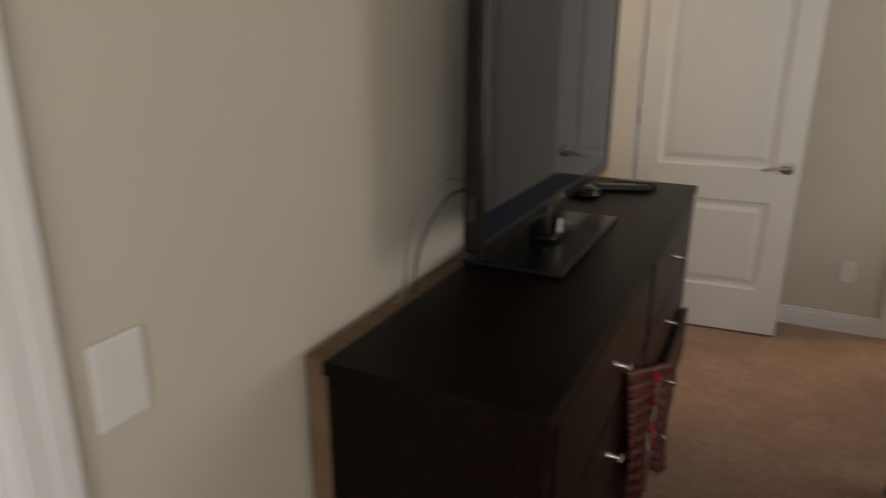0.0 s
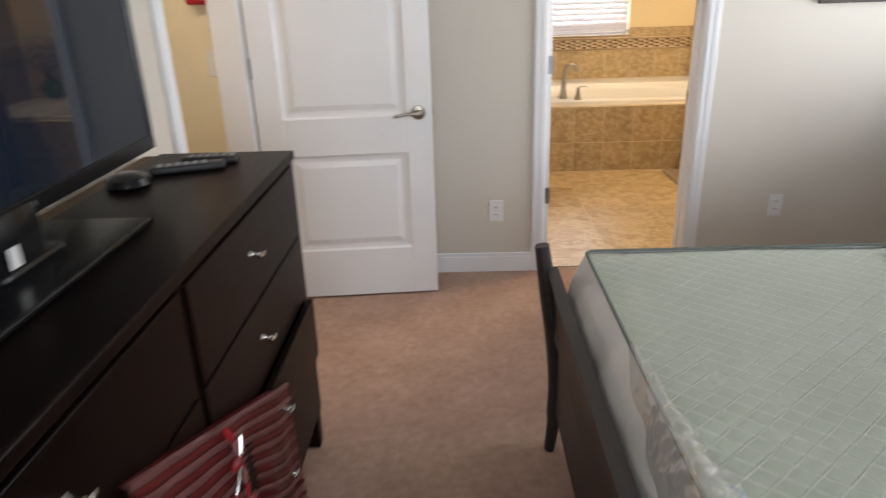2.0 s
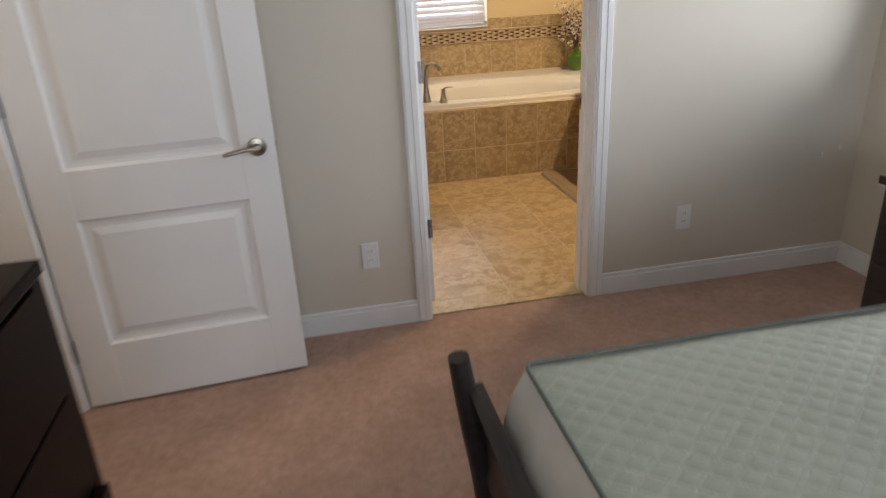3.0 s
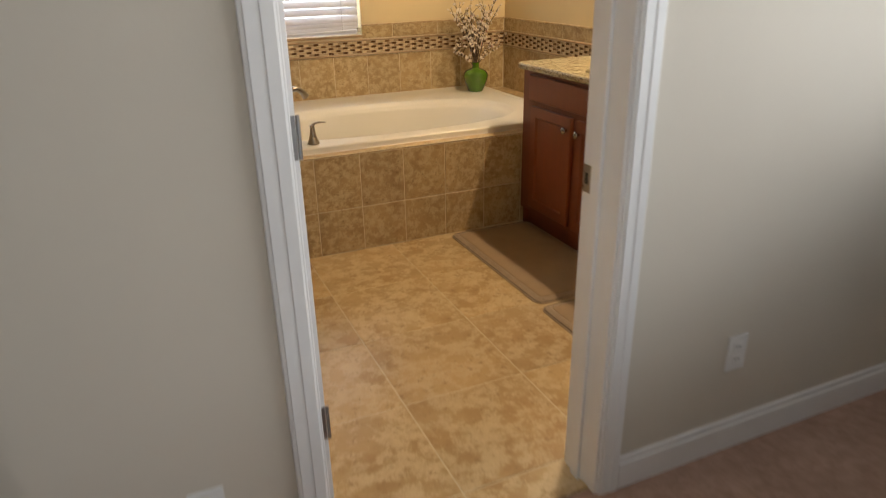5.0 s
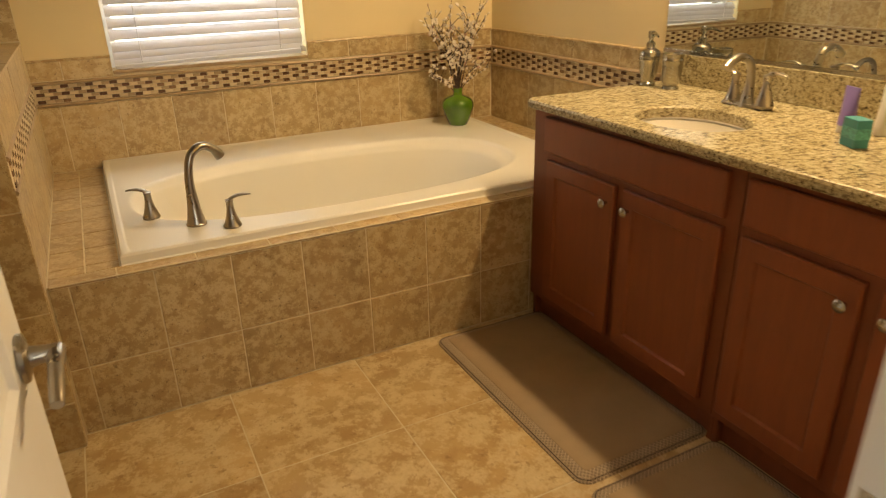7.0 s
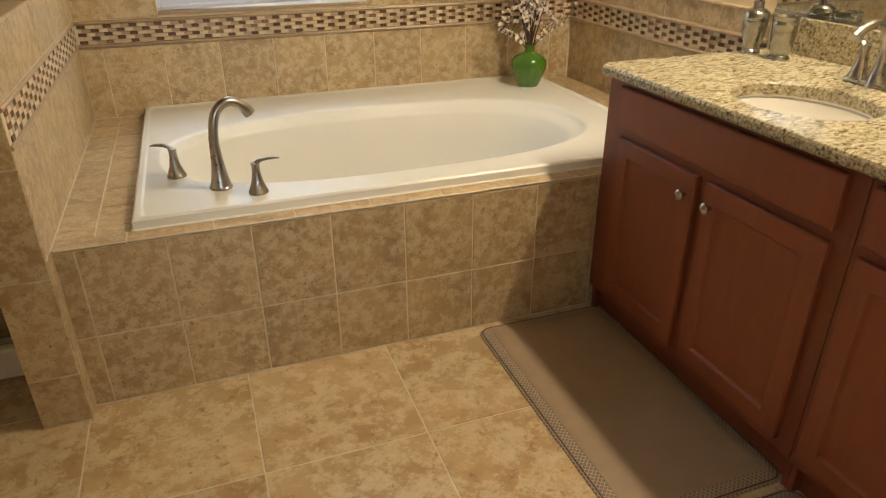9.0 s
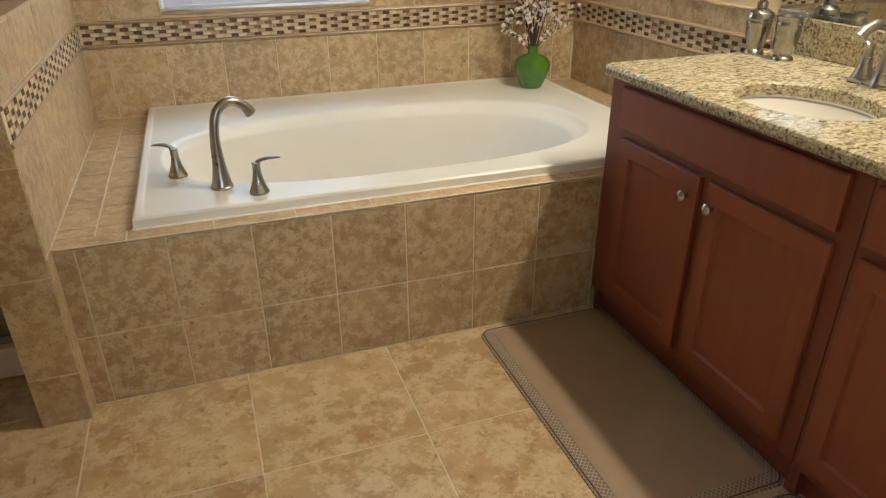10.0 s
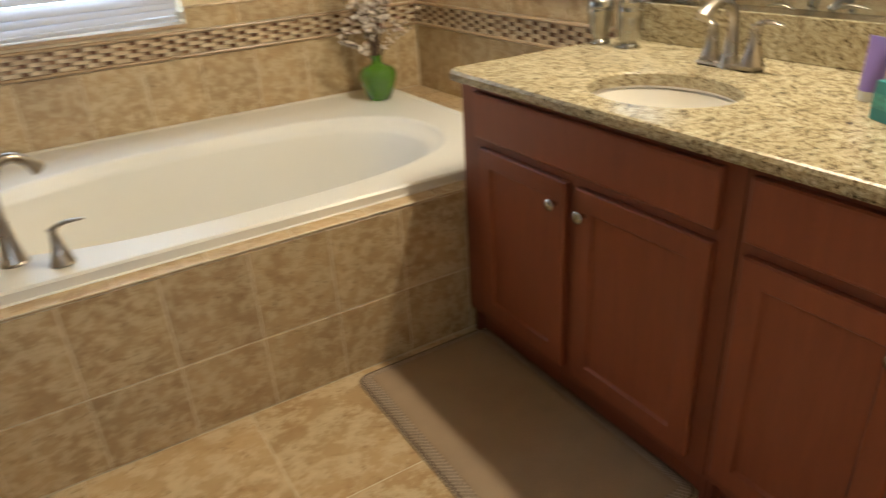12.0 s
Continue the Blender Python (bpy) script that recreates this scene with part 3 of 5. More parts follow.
def bathtub():
    t = thing("bathtub", (2.2, 6.7, 0.0), "large white oval drop-in bathtub set in tiles", "bathtub")
    n = 96
    bm = bmesh.new()
    cx, cy = 2.145, 6.648

    def on_rect(a, x0, x1, y0, y1):
        ux, uy = math.cos(a), math.sin(a)
        mx, my = (x0 + x1) / 2, (y0 + y1) / 2
        s = min((x1 - x0) / 2 / max(abs(ux), 1e-6), (y1 - y0) / 2 / max(abs(uy), 1e-6))
        return mx + ux * s, my + uy * s

    def oval(a, rx, ry, p, ox=0.0):
        c, s = math.cos(a), math.sin(a)
        return cx + ox + rx * math.copysign(abs(c) ** (2 / p), c), cy + ry * math.copysign(abs(s) ** (2 / p), s)

    corner = math.atan2((TY1 - TY0) / 2, (TX1 - TX0) / 2)
    angles = sorted([2 * math.pi * k / n for k in range(n)] + [corner, math.pi - corner, math.pi + corner, 2 * math.pi - corner])
    rings = []
    for inset, z in ((0.0, 0.518), (0.0, RIM - 0.006), (0.006, RIM), (0.020, RIM), (0.0215, RIM - 0.0004), (0.0265, RIM - 0.0042), (0.028, RIM - 0.0046), (0.032, RIM - 0.0046), (0.05, RIM - 0.0044)):
        rings.append([(*on_rect(a, TX0 + inset, TX1 - inset, TY0 + inset, TY1 - inset), z) for a in angles])
    for rx, ry, p, ox, down in ((0.834, 0.424, 2.6, 0.0, 0.0044), (0.828, 0.418, 2.6, 0.0, 0.0048), (0.822, 0.413, 2.55, 0.0, 0.008), (0.816, 0.409, 2.5, 0.0, 0.018), (0.810, 0.404, 2.5, -0.001, 0.028),
                                (0.796, 0.398, 2.46, -0.010, 0.036), (0.784, 0.391, 2.45, -0.019, 0.043), (0.776, 0.386, 2.42, -0.024, 0.058), (0.757, 0.373, 2.4, -0.024, 0.11), (0.69, 0.335, 2.4, -0.01, 0.27),
                                (0.63, 0.295, 2.3, 0.0, 0.38), (0.5, 0.21, 2.2, 0.0, 0.42), (0.1, 0.05, 2.0, 0.0, 0.425)):
        rings.append([(*oval(a, rx, ry, p, ox), RIM - down) for a in angles])
    vs = [[bm.verts.new(p) for p in ring] for ring in rings]
    m = len(angles)
    for a, b in zip(vs, vs[1:]):
        for k in range(m):
            bm.faces.new((a[k], a[(k + 1) % m], b[(k + 1) % m], b[k]))
    bm.faces.new(vs[-1])
    bmesh.ops.recalc_face_normals(bm, faces=bm.faces[:])
    if sum(f.normal.z for f in bm.faces) < 0:
        bmesh.ops.reverse_faces(bm, faces=bm.faces[:])
    part("shell", bm, TUB_WHITE, t, smooth=True)
    part("drain", lathe([(0, 0), (0.035, 0), (0.035, 0.004), (0.02, 0.006), (0, 0.006)], 20, cx, cy, RIM - 0.428), NICKEL, t, "nickel drain")
    part("caulk_bead", join(tube([(TX0 - 0.002, TY0, 0.522), (TX0 - 0.002, TY1, 0.522)], 0.005, 6), tube([(TX0, TY0 - 0.002, 0.522), (TX1, TY0 - 0.002, 0.522)], 0.005, 6), tube([(TX1 + 0.002, TY0, 0.522), (TX1 + 0.002, TY1, 0.522)], 0.005, 6)), PORCELAIN, t)
    return t


bathtub()


def lever_valve(parent, x, y, z, way, scale=1.0):
    """A flared valve body with a flat lever."""
    body = lathe([(0, 0), (0.027, 0), (0.028, 0.004), (0.024, 0.012), (0.016, 0.035), (0.0115, 0.06), (0.011, 0.078), (0.013, 0.086), (0.0, 0.09)], 24)
    w = Vector((math.cos(radians(way)), math.sin(radians(way)), 0))
    pts = curve_points([Vector((0, 0, 0.074)) - 0.006 * w, Vector((0, 0, 0.089)) + 0.006 * w, Vector((0, 0, 0.095)) + 0.034 * w, Vector((0, 0, 0.091)) + 0.068 * w], 5)
    lever = tube(pts, [0.010] * 5 + [0.0095] * 5 + [0.009, 0.0085, 0.008, 0.007, 0.0055, 0.004], 10, 0.5)
    m = Matrix.Translation((x, y, z)) @ Matrix.Scale(scale, 4)
    part("valve", turned(body, m), NICKEL, parent, "", True)
    part("lever", turned(lever, m), NICKEL, parent, "", True)


def gooseneck(x, y, z, way, height, reach, radius):
    w = Vector((math.cos(radians(way)), math.sin(radians(way)), 0))
    o = Vector((x, y, z))
    up = Vector((0, 0, 1))
    pts = curve_points([o, o + up * height * 0.25, o + up * height * 0.62 + w * reach * 0.0, o + up * height * 0.9 + w * reach * 0.14, o + up * height + w * reach * 0.48, o + up * height * 0.93 + w * reach * 0.82, o + up * height * 0.82 + w * reach], 6)
    n = len(pts)
    radii = [radius * (2.3 - 1.3 * math.sin(0.5 * math.pi * k / (n * 0.36))) if k < n * 0.36 else radius * (1.0 + 0.35 * max(0, (k / n - 0.8) / 0.2)) for k in range(n)]
    return tube(pts, radii, 16)


tub_faucet = thing("tub_faucet", (1.5, 6.29, RIM - 0.003), "brushed nickel gooseneck tub faucet with two lever handles", "faucet")
part("spout", gooseneck(1.506, 6.285, RIM - 0.003, 20, 0.262, 0.125, 0.0145), NICKEL, tub_faucet, "", True)
part("escutcheon", lathe([(0, 0), (0.034, 0), (0.035, 0.004), (0.031, 0.009), (0, 0.011)], 28, 1.506, 6.285, RIM - 0.004), NICKEL, tub_faucet, "", True)
lever_valve(tub_faucet, 1.375, 6.435, RIM - 0.003, 150, 1.1)
lever_valve(tub_faucet, 1.612, 6.20, RIM - 0.003, 8, 1.1)


# ---- vase with branches ----
VX, VY, VZ = 3.012, 7.165, RIM - 0.003
vase = thing("vase", (VX, VY, VZ), "glossy green ceramic vase of blossom twigs on the tub corner", "vase")
part("pot", lathe([(0, 0), (0.048, 0), (0.051, 0.003), (0.062, 0.026), (0.075, 0.058), (0.084, 0.088), (0.086, 0.105), (0.083, 0.122), (0.072, 0.138), (0.052, 0.150), (0.034, 0.156), (0.026, 0.160), (0.0235, 0.168), (0.0235, 0.184), (0.026, 0.192), (0.0262, 0.195), (0.021, 0.193), (0.018, 0.165), (0, 0.155)], 44, VX, VY, VZ), VASE_GREEN, vase, "", True)
rng = random.Random(7)
blossoms, buds = [], []
for k in range(19):
    az, lean = rng.uniform(0, 2 * math.pi), rng.uniform(0.06, 0.24)
    h = rng.uniform(0.27, 0.44)
    if k > 14:
        az, lean, h = (0.2, 3.0, 3.4, 5.9)[k - 15], 0.17, rng.uniform(0.10, 0.17)
    dx, dy = math.cos(az) * lean, math.sin(az) * lean * 0.5 - 0.01
    o = Vector((VX + rng.uniform(-0.012, 0.012), VY + rng.uniform(-0.012, 0.012), VZ + 0.165))
    pts = curve_points([o, o + Vector((dx * 0.25, dy * 0.25, h * 0.4)), o + Vector((dx * 0.6 + rng.uniform(-0.02, 0.02), dy * 0.6, h * 0.72)), o + Vector((dx, dy, h))], 6)
    stems = [tube(pts, [0.0032 - 0.0018 * i / len(pts) for i in range(len(pts))], 5)]
    for j in range(6):
        p = pts[rng.randrange(6, len(pts))]
        tip = p + Vector((rng.uniform(-0.07, 0.07), rng.uniform(-0.04, 0.04), rng.uniform(0.03, 0.09)))
        stems.append(tube([p, p.lerp(tip, 0.5) + Vector((0, 0, 0.006)), tip], [0.0016, 0.0013, 0.0009], 4))
        (buds if rng.random() < 0.3 else blossoms).append(tip)
        if rng.random() < 0.6:
            blossoms.append(p.lerp(tip, 0.5))
    blossoms += [pts[i] + Vector((rng.uniform(-0.006, 0.006), rng.uniform(-0.006, 0.006), 0)) for i in range(6, len(pts), 2)]
    part("twig", join(*stems), TWIG, vase)


def blossom_mesh(name, r, mat):
    bm = bmesh.new()
    for k in range(5):
        a = 2 * math.pi * k / 5
        bmesh.ops.create_icosphere(bm, subdivisions=1, radius=r * 0.62, matrix=Matrix.Translation((math.cos(a) * r * 0.55, math.sin(a) * r * 0.55, 0.15 * r)) @ Matrix.Diagonal((1, 1, 0.6, 1)))
    me = bpy.data.meshes.new(name)
    bm.to_mesh(me)
    bm.free()
    me.materials.append(mat)
    return me


flower, bud = blossom_mesh("blossom", 0.0096, BLOSSOM), blossom_mesh("bud", 0.006, BUD)
for spots, me, nm in ((blossoms, flower, "blossom"), (buds, bud, "bud")):
    for p in spots:
        ob = piece(nm, me, p, vase)
        ob.rotation_euler = (rng.uniform(-1.4, 1.4), rng.uniform(-1.4, 1.4), rng.uniform(0, 3))
        s = rng.uniform(0.75, 1.25)
        ob.scale = (s, s, s)


# ---- bathroom window with blinds ----
win = thing("window_1", (1.825, 7.45, 0.95), "white framed bathroom window with daylight behind blinds", "window")
win["kind"] = "structure"
wy = BY1 + 0.10
for x0, x1, z0, z1 in ((WIN0, WIN0 + 0.04, WZ0, WZ1), (WIN1 - 0.04, WIN1, WZ0, WZ1), (WIN0 + 0.04, WIN1 - 0.04, WZ0, WZ0 + 0.04), (WIN0 + 0.04, WIN1 - 0.04, WZ1 - 0.04, WZ1), (WIN0 + 0.04, WIN1 - 0.04, 1.46, 1.49)):
    part("window_frame", box(x0, x1, wy, wy + 0.05, z0, z1, 0.003), TRIM, win)
pane = part("pane", box(WIN0 + 0.04, WIN1 - 0.04, wy + 0.02, wy + 0.026, WZ0 + 0.04, WZ1 - 0.04), GLASS, win)
pane.visible_shadow = False
part("window_sill", box(WIN0 - 0.0, WIN1 + 0.0, BY1 - 0.016, wy, WZ0 - 0.012, WZ0 + 0.003, 0.003), LINER, win, "tan tile window sill")

blinds = thing("window_blinds", (1.825, BY1 + 0.02, 1.5), "white horizontal slat blinds with bent bottom slats", "blinds")
slat_len = WIN1 - WIN0 - 0.03
bm = bmesh.new()
cols = []
for k in range(7):
    u = k / 6 - 0.5
    cols.append([bm.verts.new((sx * slat_len / 2, u * 0.05, 0.003 * (1 - (2 * u) ** 2) + dz)) for sx, dz in ((-1, 0), (1, 0), (1, -0.0025), (-1, -0.0025))])
for a, b in zip(cols, cols[1:]):
    for k in range(4):
        bm.faces.new((a[k], a[(k + 1) % 4], b[(k + 1) % 4], b[k]))
bm.faces.new(cols[0]), bm.faces.new(cols[-1])
bmesh.ops.recalc_face_normals(bm, faces=bm.faces[:])
slat_me = bpy.data.meshes.new("slat")
bm.to_mesh(slat_me)
bm.free()
slat_me.materials.append(SLAT)
srng = random.Random(3)
z = 1.0
k = 0
while z < 1.90:
    ob = piece("slat", slat_me, ((WIN0 + WIN1) / 2, BY1 + 0.022, z), blinds)
    droop = {0: -1.6, 1: -1.2, 2: -0.5}.get(k, srng.uniform(-0.15, 0.15))
    ob.rotation_euler = (radians(56 + srng.uniform(-3, 3)), radians(droop), 0)
    z += 0.049 if k > 1 else 0.027
    k += 1
rail = part("bottom_rail", turned(box(-slat_len / 2, slat_len / 2, -0.02, 0.02, -0.008, 0.008, 0.004), Matrix.Translation(((WIN0 + WIN1) / 2, BY1 + 0.012, 0.972)) @ Matrix.Rotation(radians(-1.0), 4, "Y")), SLAT, blinds)
part("head_rail", box(WIN0 + 0.01, WIN1 - 0.01, BY1 - 0.005, BY1 + 0.05, 1.915, 1.955, 0.004), SLAT, blinds)
for lx in (WIN0 + 0.13, WIN1 - 0.13):
    part("ladder_cord", join(tube([(lx, BY1 - 0.006, 0.975), (lx, BY1 - 0.006, 1.92)], 0.0022, 5), tube([(lx + 0.006, BY1 + 0.047, 0.985), (lx + 0.006, BY1 + 0.047, 1.92)], 0.002, 5)), SLAT, blinds)
part("hold_down_clip", box(WIN1 - 0.03, WIN1 - 0.006, BY1 - 0.012, BY1 + 0.006, 0.972, 1.0, 0.003), CABLE_GREY, blinds, "grey end clip")

frame_pic = thing("picture_frame", (2.76, BY1 - 0.012, 1.5), "dark framed panel with cream rosettes on the wall", "picture")
part("frame", join(box(2.655, 2.865, BY1 - 0.022, BY1 - 0.001, 1.335, 1.352, 0.003), box(2.655, 2.865, BY1 - 0.022, BY1 - 0.001, 1.70, 1.717, 0.003), box(2.655, 2.672, BY1 - 0.022, BY1 - 0.001, 1.352, 1.70, 0.003), box(2.848, 2.865, BY1 - 0.022, BY1 - 0.001, 1.352, 1.70, 0.003)), FRAME_DARK, frame_pic)
part("card", box(2.672, 2.848, BY1 - 0.012, BY1 - 0.002, 1.352, 1.70), CREAM_CARD, frame_pic)
for rx, rz in ((2.72, 1.385), (2.80, 1.385), (2.72, 1.47), (2.80, 1.47)):
    part("rosette", turned(lathe([(0, 0), (0.024, 0), (0.026, 0.004), (0.016, 0.008), (0.008, 0.006), (0, 0.008)], 16), Matrix.Translation((rx, BY1 - 0.012, rz)) @ Matrix.Rotation(radians(90), 4, "X")), FRAME_DARK, frame_pic)


# ---- vanity ----
VF = 2.728                      # face frame
CTZ = 0.904                     # counter top
SKX, SKY = 2.908, 5.447


def cabinet_unit(y0, y1, mid, lead, label):
    """A sink base unit: carcass, false drawer front and two doors with knobs."""
    u = thing("vanity_cabinet", (3.0, (y0 + y1) / 2, 0), label, "cabinet", "vanity cabinets")
    # carcass in the doors' wood, with the shade painted into its darker colour
    part("face_frame", box(VF, VF + 0.018, y0, y1, 0.10, CTZ - 0.035, 0.0015), CHERRY_SHADED, u)
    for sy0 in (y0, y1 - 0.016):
        part("side_panel", box(VF + 0.018, BX1 - 0.002, sy0, sy0 + 0.016, 0.0, CTZ - 0.035), CHERRY_SHADED, u)
    part("bottom_shelf", box(VF + 0.018, BX1 - 0.002, y0 + 0.016, y1 - 0.016, 0.10, 0.115), CHERRY_SHADED, u)
    part("toe_kick", box(VF + 0.045, VF + 0.06, y0 + 0.016, y1 - 0.016, 0.0, 0.10), CHERRY_SHADED, u)

    def front(nm, a, b, z0, z1, parent, raised):
        bm = bmesh.new()
        loops = []
        prof = [(0, 0.018), (0, 0.004), (0.004, 0.0)]
        prof += [(0.052, 0.0), (0.058, 0.008), (0.064, 0.009)] if raised else [(0.010, -0.001)]
        for inset, depth in prof:
            loops.append([bm.verts.new((VF - 0.0195 + depth, y, z)) for y, z in ((a + inset, z0 + inset), (b - inset, z0 + inset), (b - inset, z1 - inset), (a + inset, z1 - inset))])
        for p, q in zip(loops, loops[1:]):
            for i in range(4):
                bm.faces.new((p[i], p[(i + 1) % 4], q[(i + 1) % 4], q[i]))
        bm.faces.new(loops[-1])
        bmesh.ops.recalc_face_normals(bm, faces=bm.faces[:])
        if loops and bm.faces[-1].normal.x > 0:
            bmesh.ops.reverse_faces(bm, faces=bm.faces[:])
        return part(nm, bm, CHERRY, parent)

    front("drawer_front", y0 + 0.045, y1 - lead * 0.8, 0.715, 0.845, u, False)
    for a, b, ky in ((mid + 0.02, y1 - lead, mid + 0.052), (y0 + 0.045, mid - 0.02, mid - 0.052)):
        d = front("door", a, b, 0.135, 0.688, u, True)
        knob = turned(lathe([(0, 0), (0.006, 0), (0.006, 0.012), (0.015, 0.018), (0.0165, 0.024), (0.012, 0.029), (0, 0.031)], 20), Matrix.Translation((VF - 0.019, ky, 0.625)) @ Matrix.Rotation(radians(-90), 4, "Y"))
        part("knob", knob, CHROME, d, "polished round knob", True)
    return u


cabinet_unit(5.075, 6.028, 5.53, 0.105, "cherry wood vanity cabinet with two doors beside the tub")
cabinet_unit(4.225, 5.073, 4.70, 0.022, "cherry wood vanity cabinet with two doors near the doorway")

counter = thing("vanity_counter", (3.03, 5.1, CTZ - 0.03), "polished gold and brown granite vanity counter", "counter")


def counter_slab():
    """The counter with an oval hole for the sink and an eased front edge."""
    x0, x1, y0, y1, z0, z1 = 2.672, BX1 - 0.002, NY1 + 0.004, 6.022, CTZ - 0.034, CTZ
    bm = bmesh.new()
    n = 64
    bx0, bx1, by0, by1 = x0 + 0.010, x1, 5.1, 5.75

    def rect(a):
        ux, uy = math.cos(a), math.sin(a)
        tx = ((bx1 - SKX) if ux > 0 else (bx0 - SKX)) / ux if abs(ux) > 1e-6 else 1e9
        ty = ((by1 - SKY) if uy > 0 else (by0 - SKY)) / uy if abs(uy) > 1e-6 else 1e9
        s = min(tx, ty)
        return SKX + ux * s, SKY + uy * s

    extra = [math.atan2(yy - SKY, xx - SKX) % (2 * math.pi) for xx in (bx0, bx1) for yy in (by0, by1)]
    angs = sorted([2 * math.pi * k / n for k in range(n)] + extra)
    ra = 0.155
    rb = 0.188
    loops = [[(*rect(a), z1) for a in angs], [(SKX + (ra + 0.004) * math.cos(a), SKY + (rb + 0.004) * math.sin(a), z1) for a in angs],
             [(SKX + ra * math.cos(a), SKY + rb * math.sin(a), z1 - 0.004) for a in angs], [(SKX + ra * math.cos(a), SKY + rb * math.sin(a), z0) for a in angs]]
    vs = [[bm.verts.new(p) for p in ring] for ring in loops]
    m = len(angs)
    for a, b in zip(vs, vs[1:]):
        for k in range(m):
            bm.faces.new((a[k], a[(k + 1) % m], b[(k + 1) % m], b[k]))
    for outline in (((bx0, y0), (x1, y0), (x1, by0), (bx0, by0)), ((bx0, by1), (x1, by1), (x1, y1 - 0.01), (x0 + 0.026, y1 - 0.01), (bx0, y1 - 0.026))):
        bm.faces.new([bm.verts.new((*p, z1)) for p in outline])
    edge = [(0.010, z1), (0.004, z1 - 0.0025), (0.0, z1 - 0.010), (0.0, z0 + 0.010), (0.004, z0 + 0.003), (0.012, z0)]
    front = [[bm.verts.new((x0 + i, y0, z)), bm.verts.new((x0 + i, y1 - 0.026, z)), bm.verts.new((x0 + 0.026, y1 - i, z)), bm.verts.new((x1, y1 - i, z))] for i, z in edge]
    for a, b in zip(front, front[1:]):
        for k in range(3):
            bm.faces.new((a[k], b[k], b[k + 1], a[k + 1]))
    bm.faces.new([bm.verts.new(p) for p in ((x0 + 0.012, y0, z0), (x0 + 0.012, y1 - 0.026, z0), (x0 + 0.026, y1 - 0.012, z0), (VF + 0.02, y1 - 0.012, z0), (VF + 0.02, y0, z0))])
    bmesh.ops.remove_doubles(bm, verts=bm.verts[:], dist=0.0004)
    bmesh.ops.recalc_face_normals(bm, faces=bm.faces[:])
    return bm


part("slab", counter_slab(), GRANITE, counter)
part("backsplash", box(BX1 - 0.022, BX1 - 0.001, NY1 + 0.004, 6.02, CTZ + 0.001, CTZ + 0.112, 0.002), GRANITE, counter)

sink = thing("sink", (SKX, SKY, CTZ - 0.17), "white oval undermount sink", "sink")
sink_bm = lathe([(1.03, 0.145), (1.03, 0.138), (0.985, 0.135), (0.95, 0.11), (0.88, 0.06), (0.7, 0.02), (0.4, 0.004), (0.1, 0.0), (0.09, -0.012), (1.06, 0.125)][:8], 56)
sink_bm.transform(Matrix.Translation((SKX, SKY, CTZ - 0.034 - 0.145)) @ Matrix.Diagonal((0.157, 0.190, 1, 1)))
bmesh.ops.delete(sink_bm, geom=[f for f in sink_bm.faces if len(f.verts) > 10 and f.calc_center_median().z > CTZ - 0.08], context="FACES_ONLY")
for f in sink_bm.faces:
    if f.normal.z < -0.2:
        f.normal_flip()
part("basin", sink_bm, PORCELAIN, sink, smooth=True)
part("drain", lathe([(0, 0), (0.022, 0), (0.022, 0.004), (0.012, 0.005), (0, 0.005)], 20, SKX, SKY, CTZ - 0.178), NICKEL, sink, "nickel drain")

sink_faucet = thing("sink_faucet", (3.19, SKY, CTZ), "brushed nickel sink faucet with two lever handles", "faucet")
part("spout", gooseneck(3.19, SKY + 0.036, CTZ - 0.002, 180, 0.165, 0.12, 0.013), NICKEL, sink_faucet, "", True)
part("base_plate", turned(box(-0.026, 0.026, -0.085, 0.085, 0, 0.012, 0.005, 3), Matrix.Translation((3.19, SKY + 0.036, CTZ + 0.0005))), NICKEL, sink_faucet, "", True)
lever_valve(sink_faucet, 3.19, SKY + 0.094, CTZ + 0.01, 80, 1.05)
lever_valve(sink_faucet, 3.19, SKY - 0.029, CTZ + 0.01, 262, 1.15)

mirror = thing("mirror", (BX1 - 0.01, 5.2, 1.5), "large frameless wall mirror with a steel bottom channel", "mirror")
part("glass", box(BX1 - 0.008, BX1 - 0.0025, 4.32, 6.04, 1.025, 1.95, 0.001), MIRROR, mirror)
part("channel", join(box(BX1 - 0.012, BX1 - 0.001, 4.32, 6.04, 1.017, 1.0245), box(BX1 - 0.012, BX1 - 0.0095, 4.32, 6.04, 1.0245, 1.030)), CHROME, mirror, "polished steel channel")

vlight = thing("vanity_light", (3.3, 5.43, 2.38), "nickel vanity light bar with three frosted globes", "light")
part("bar", box(BX1 - 0.03, BX1 - 0.001, 5.08, 5.78, 2.36, 2.42, 0.006), NICKEL, vlight)
for by in (5.2, 5.43, 5.66):
    part("arm", tube([(BX1 - 0.02, by, 2.39), (3.13, by, 2.39), (3.13, by, 2.365)], 0.008, 8), NICKEL, vlight)
    shade = part("shade", lathe([(0.018, 0.1), (0.03, 0.085), (0.05, 0.0), (0.047, 0.0), (0.028, 0.08), (0.017, 0.096)], 20, 3.13, by, 2.265), BULB, vlight, "frosted glass shade", True)
    shade.visible_shadow = False


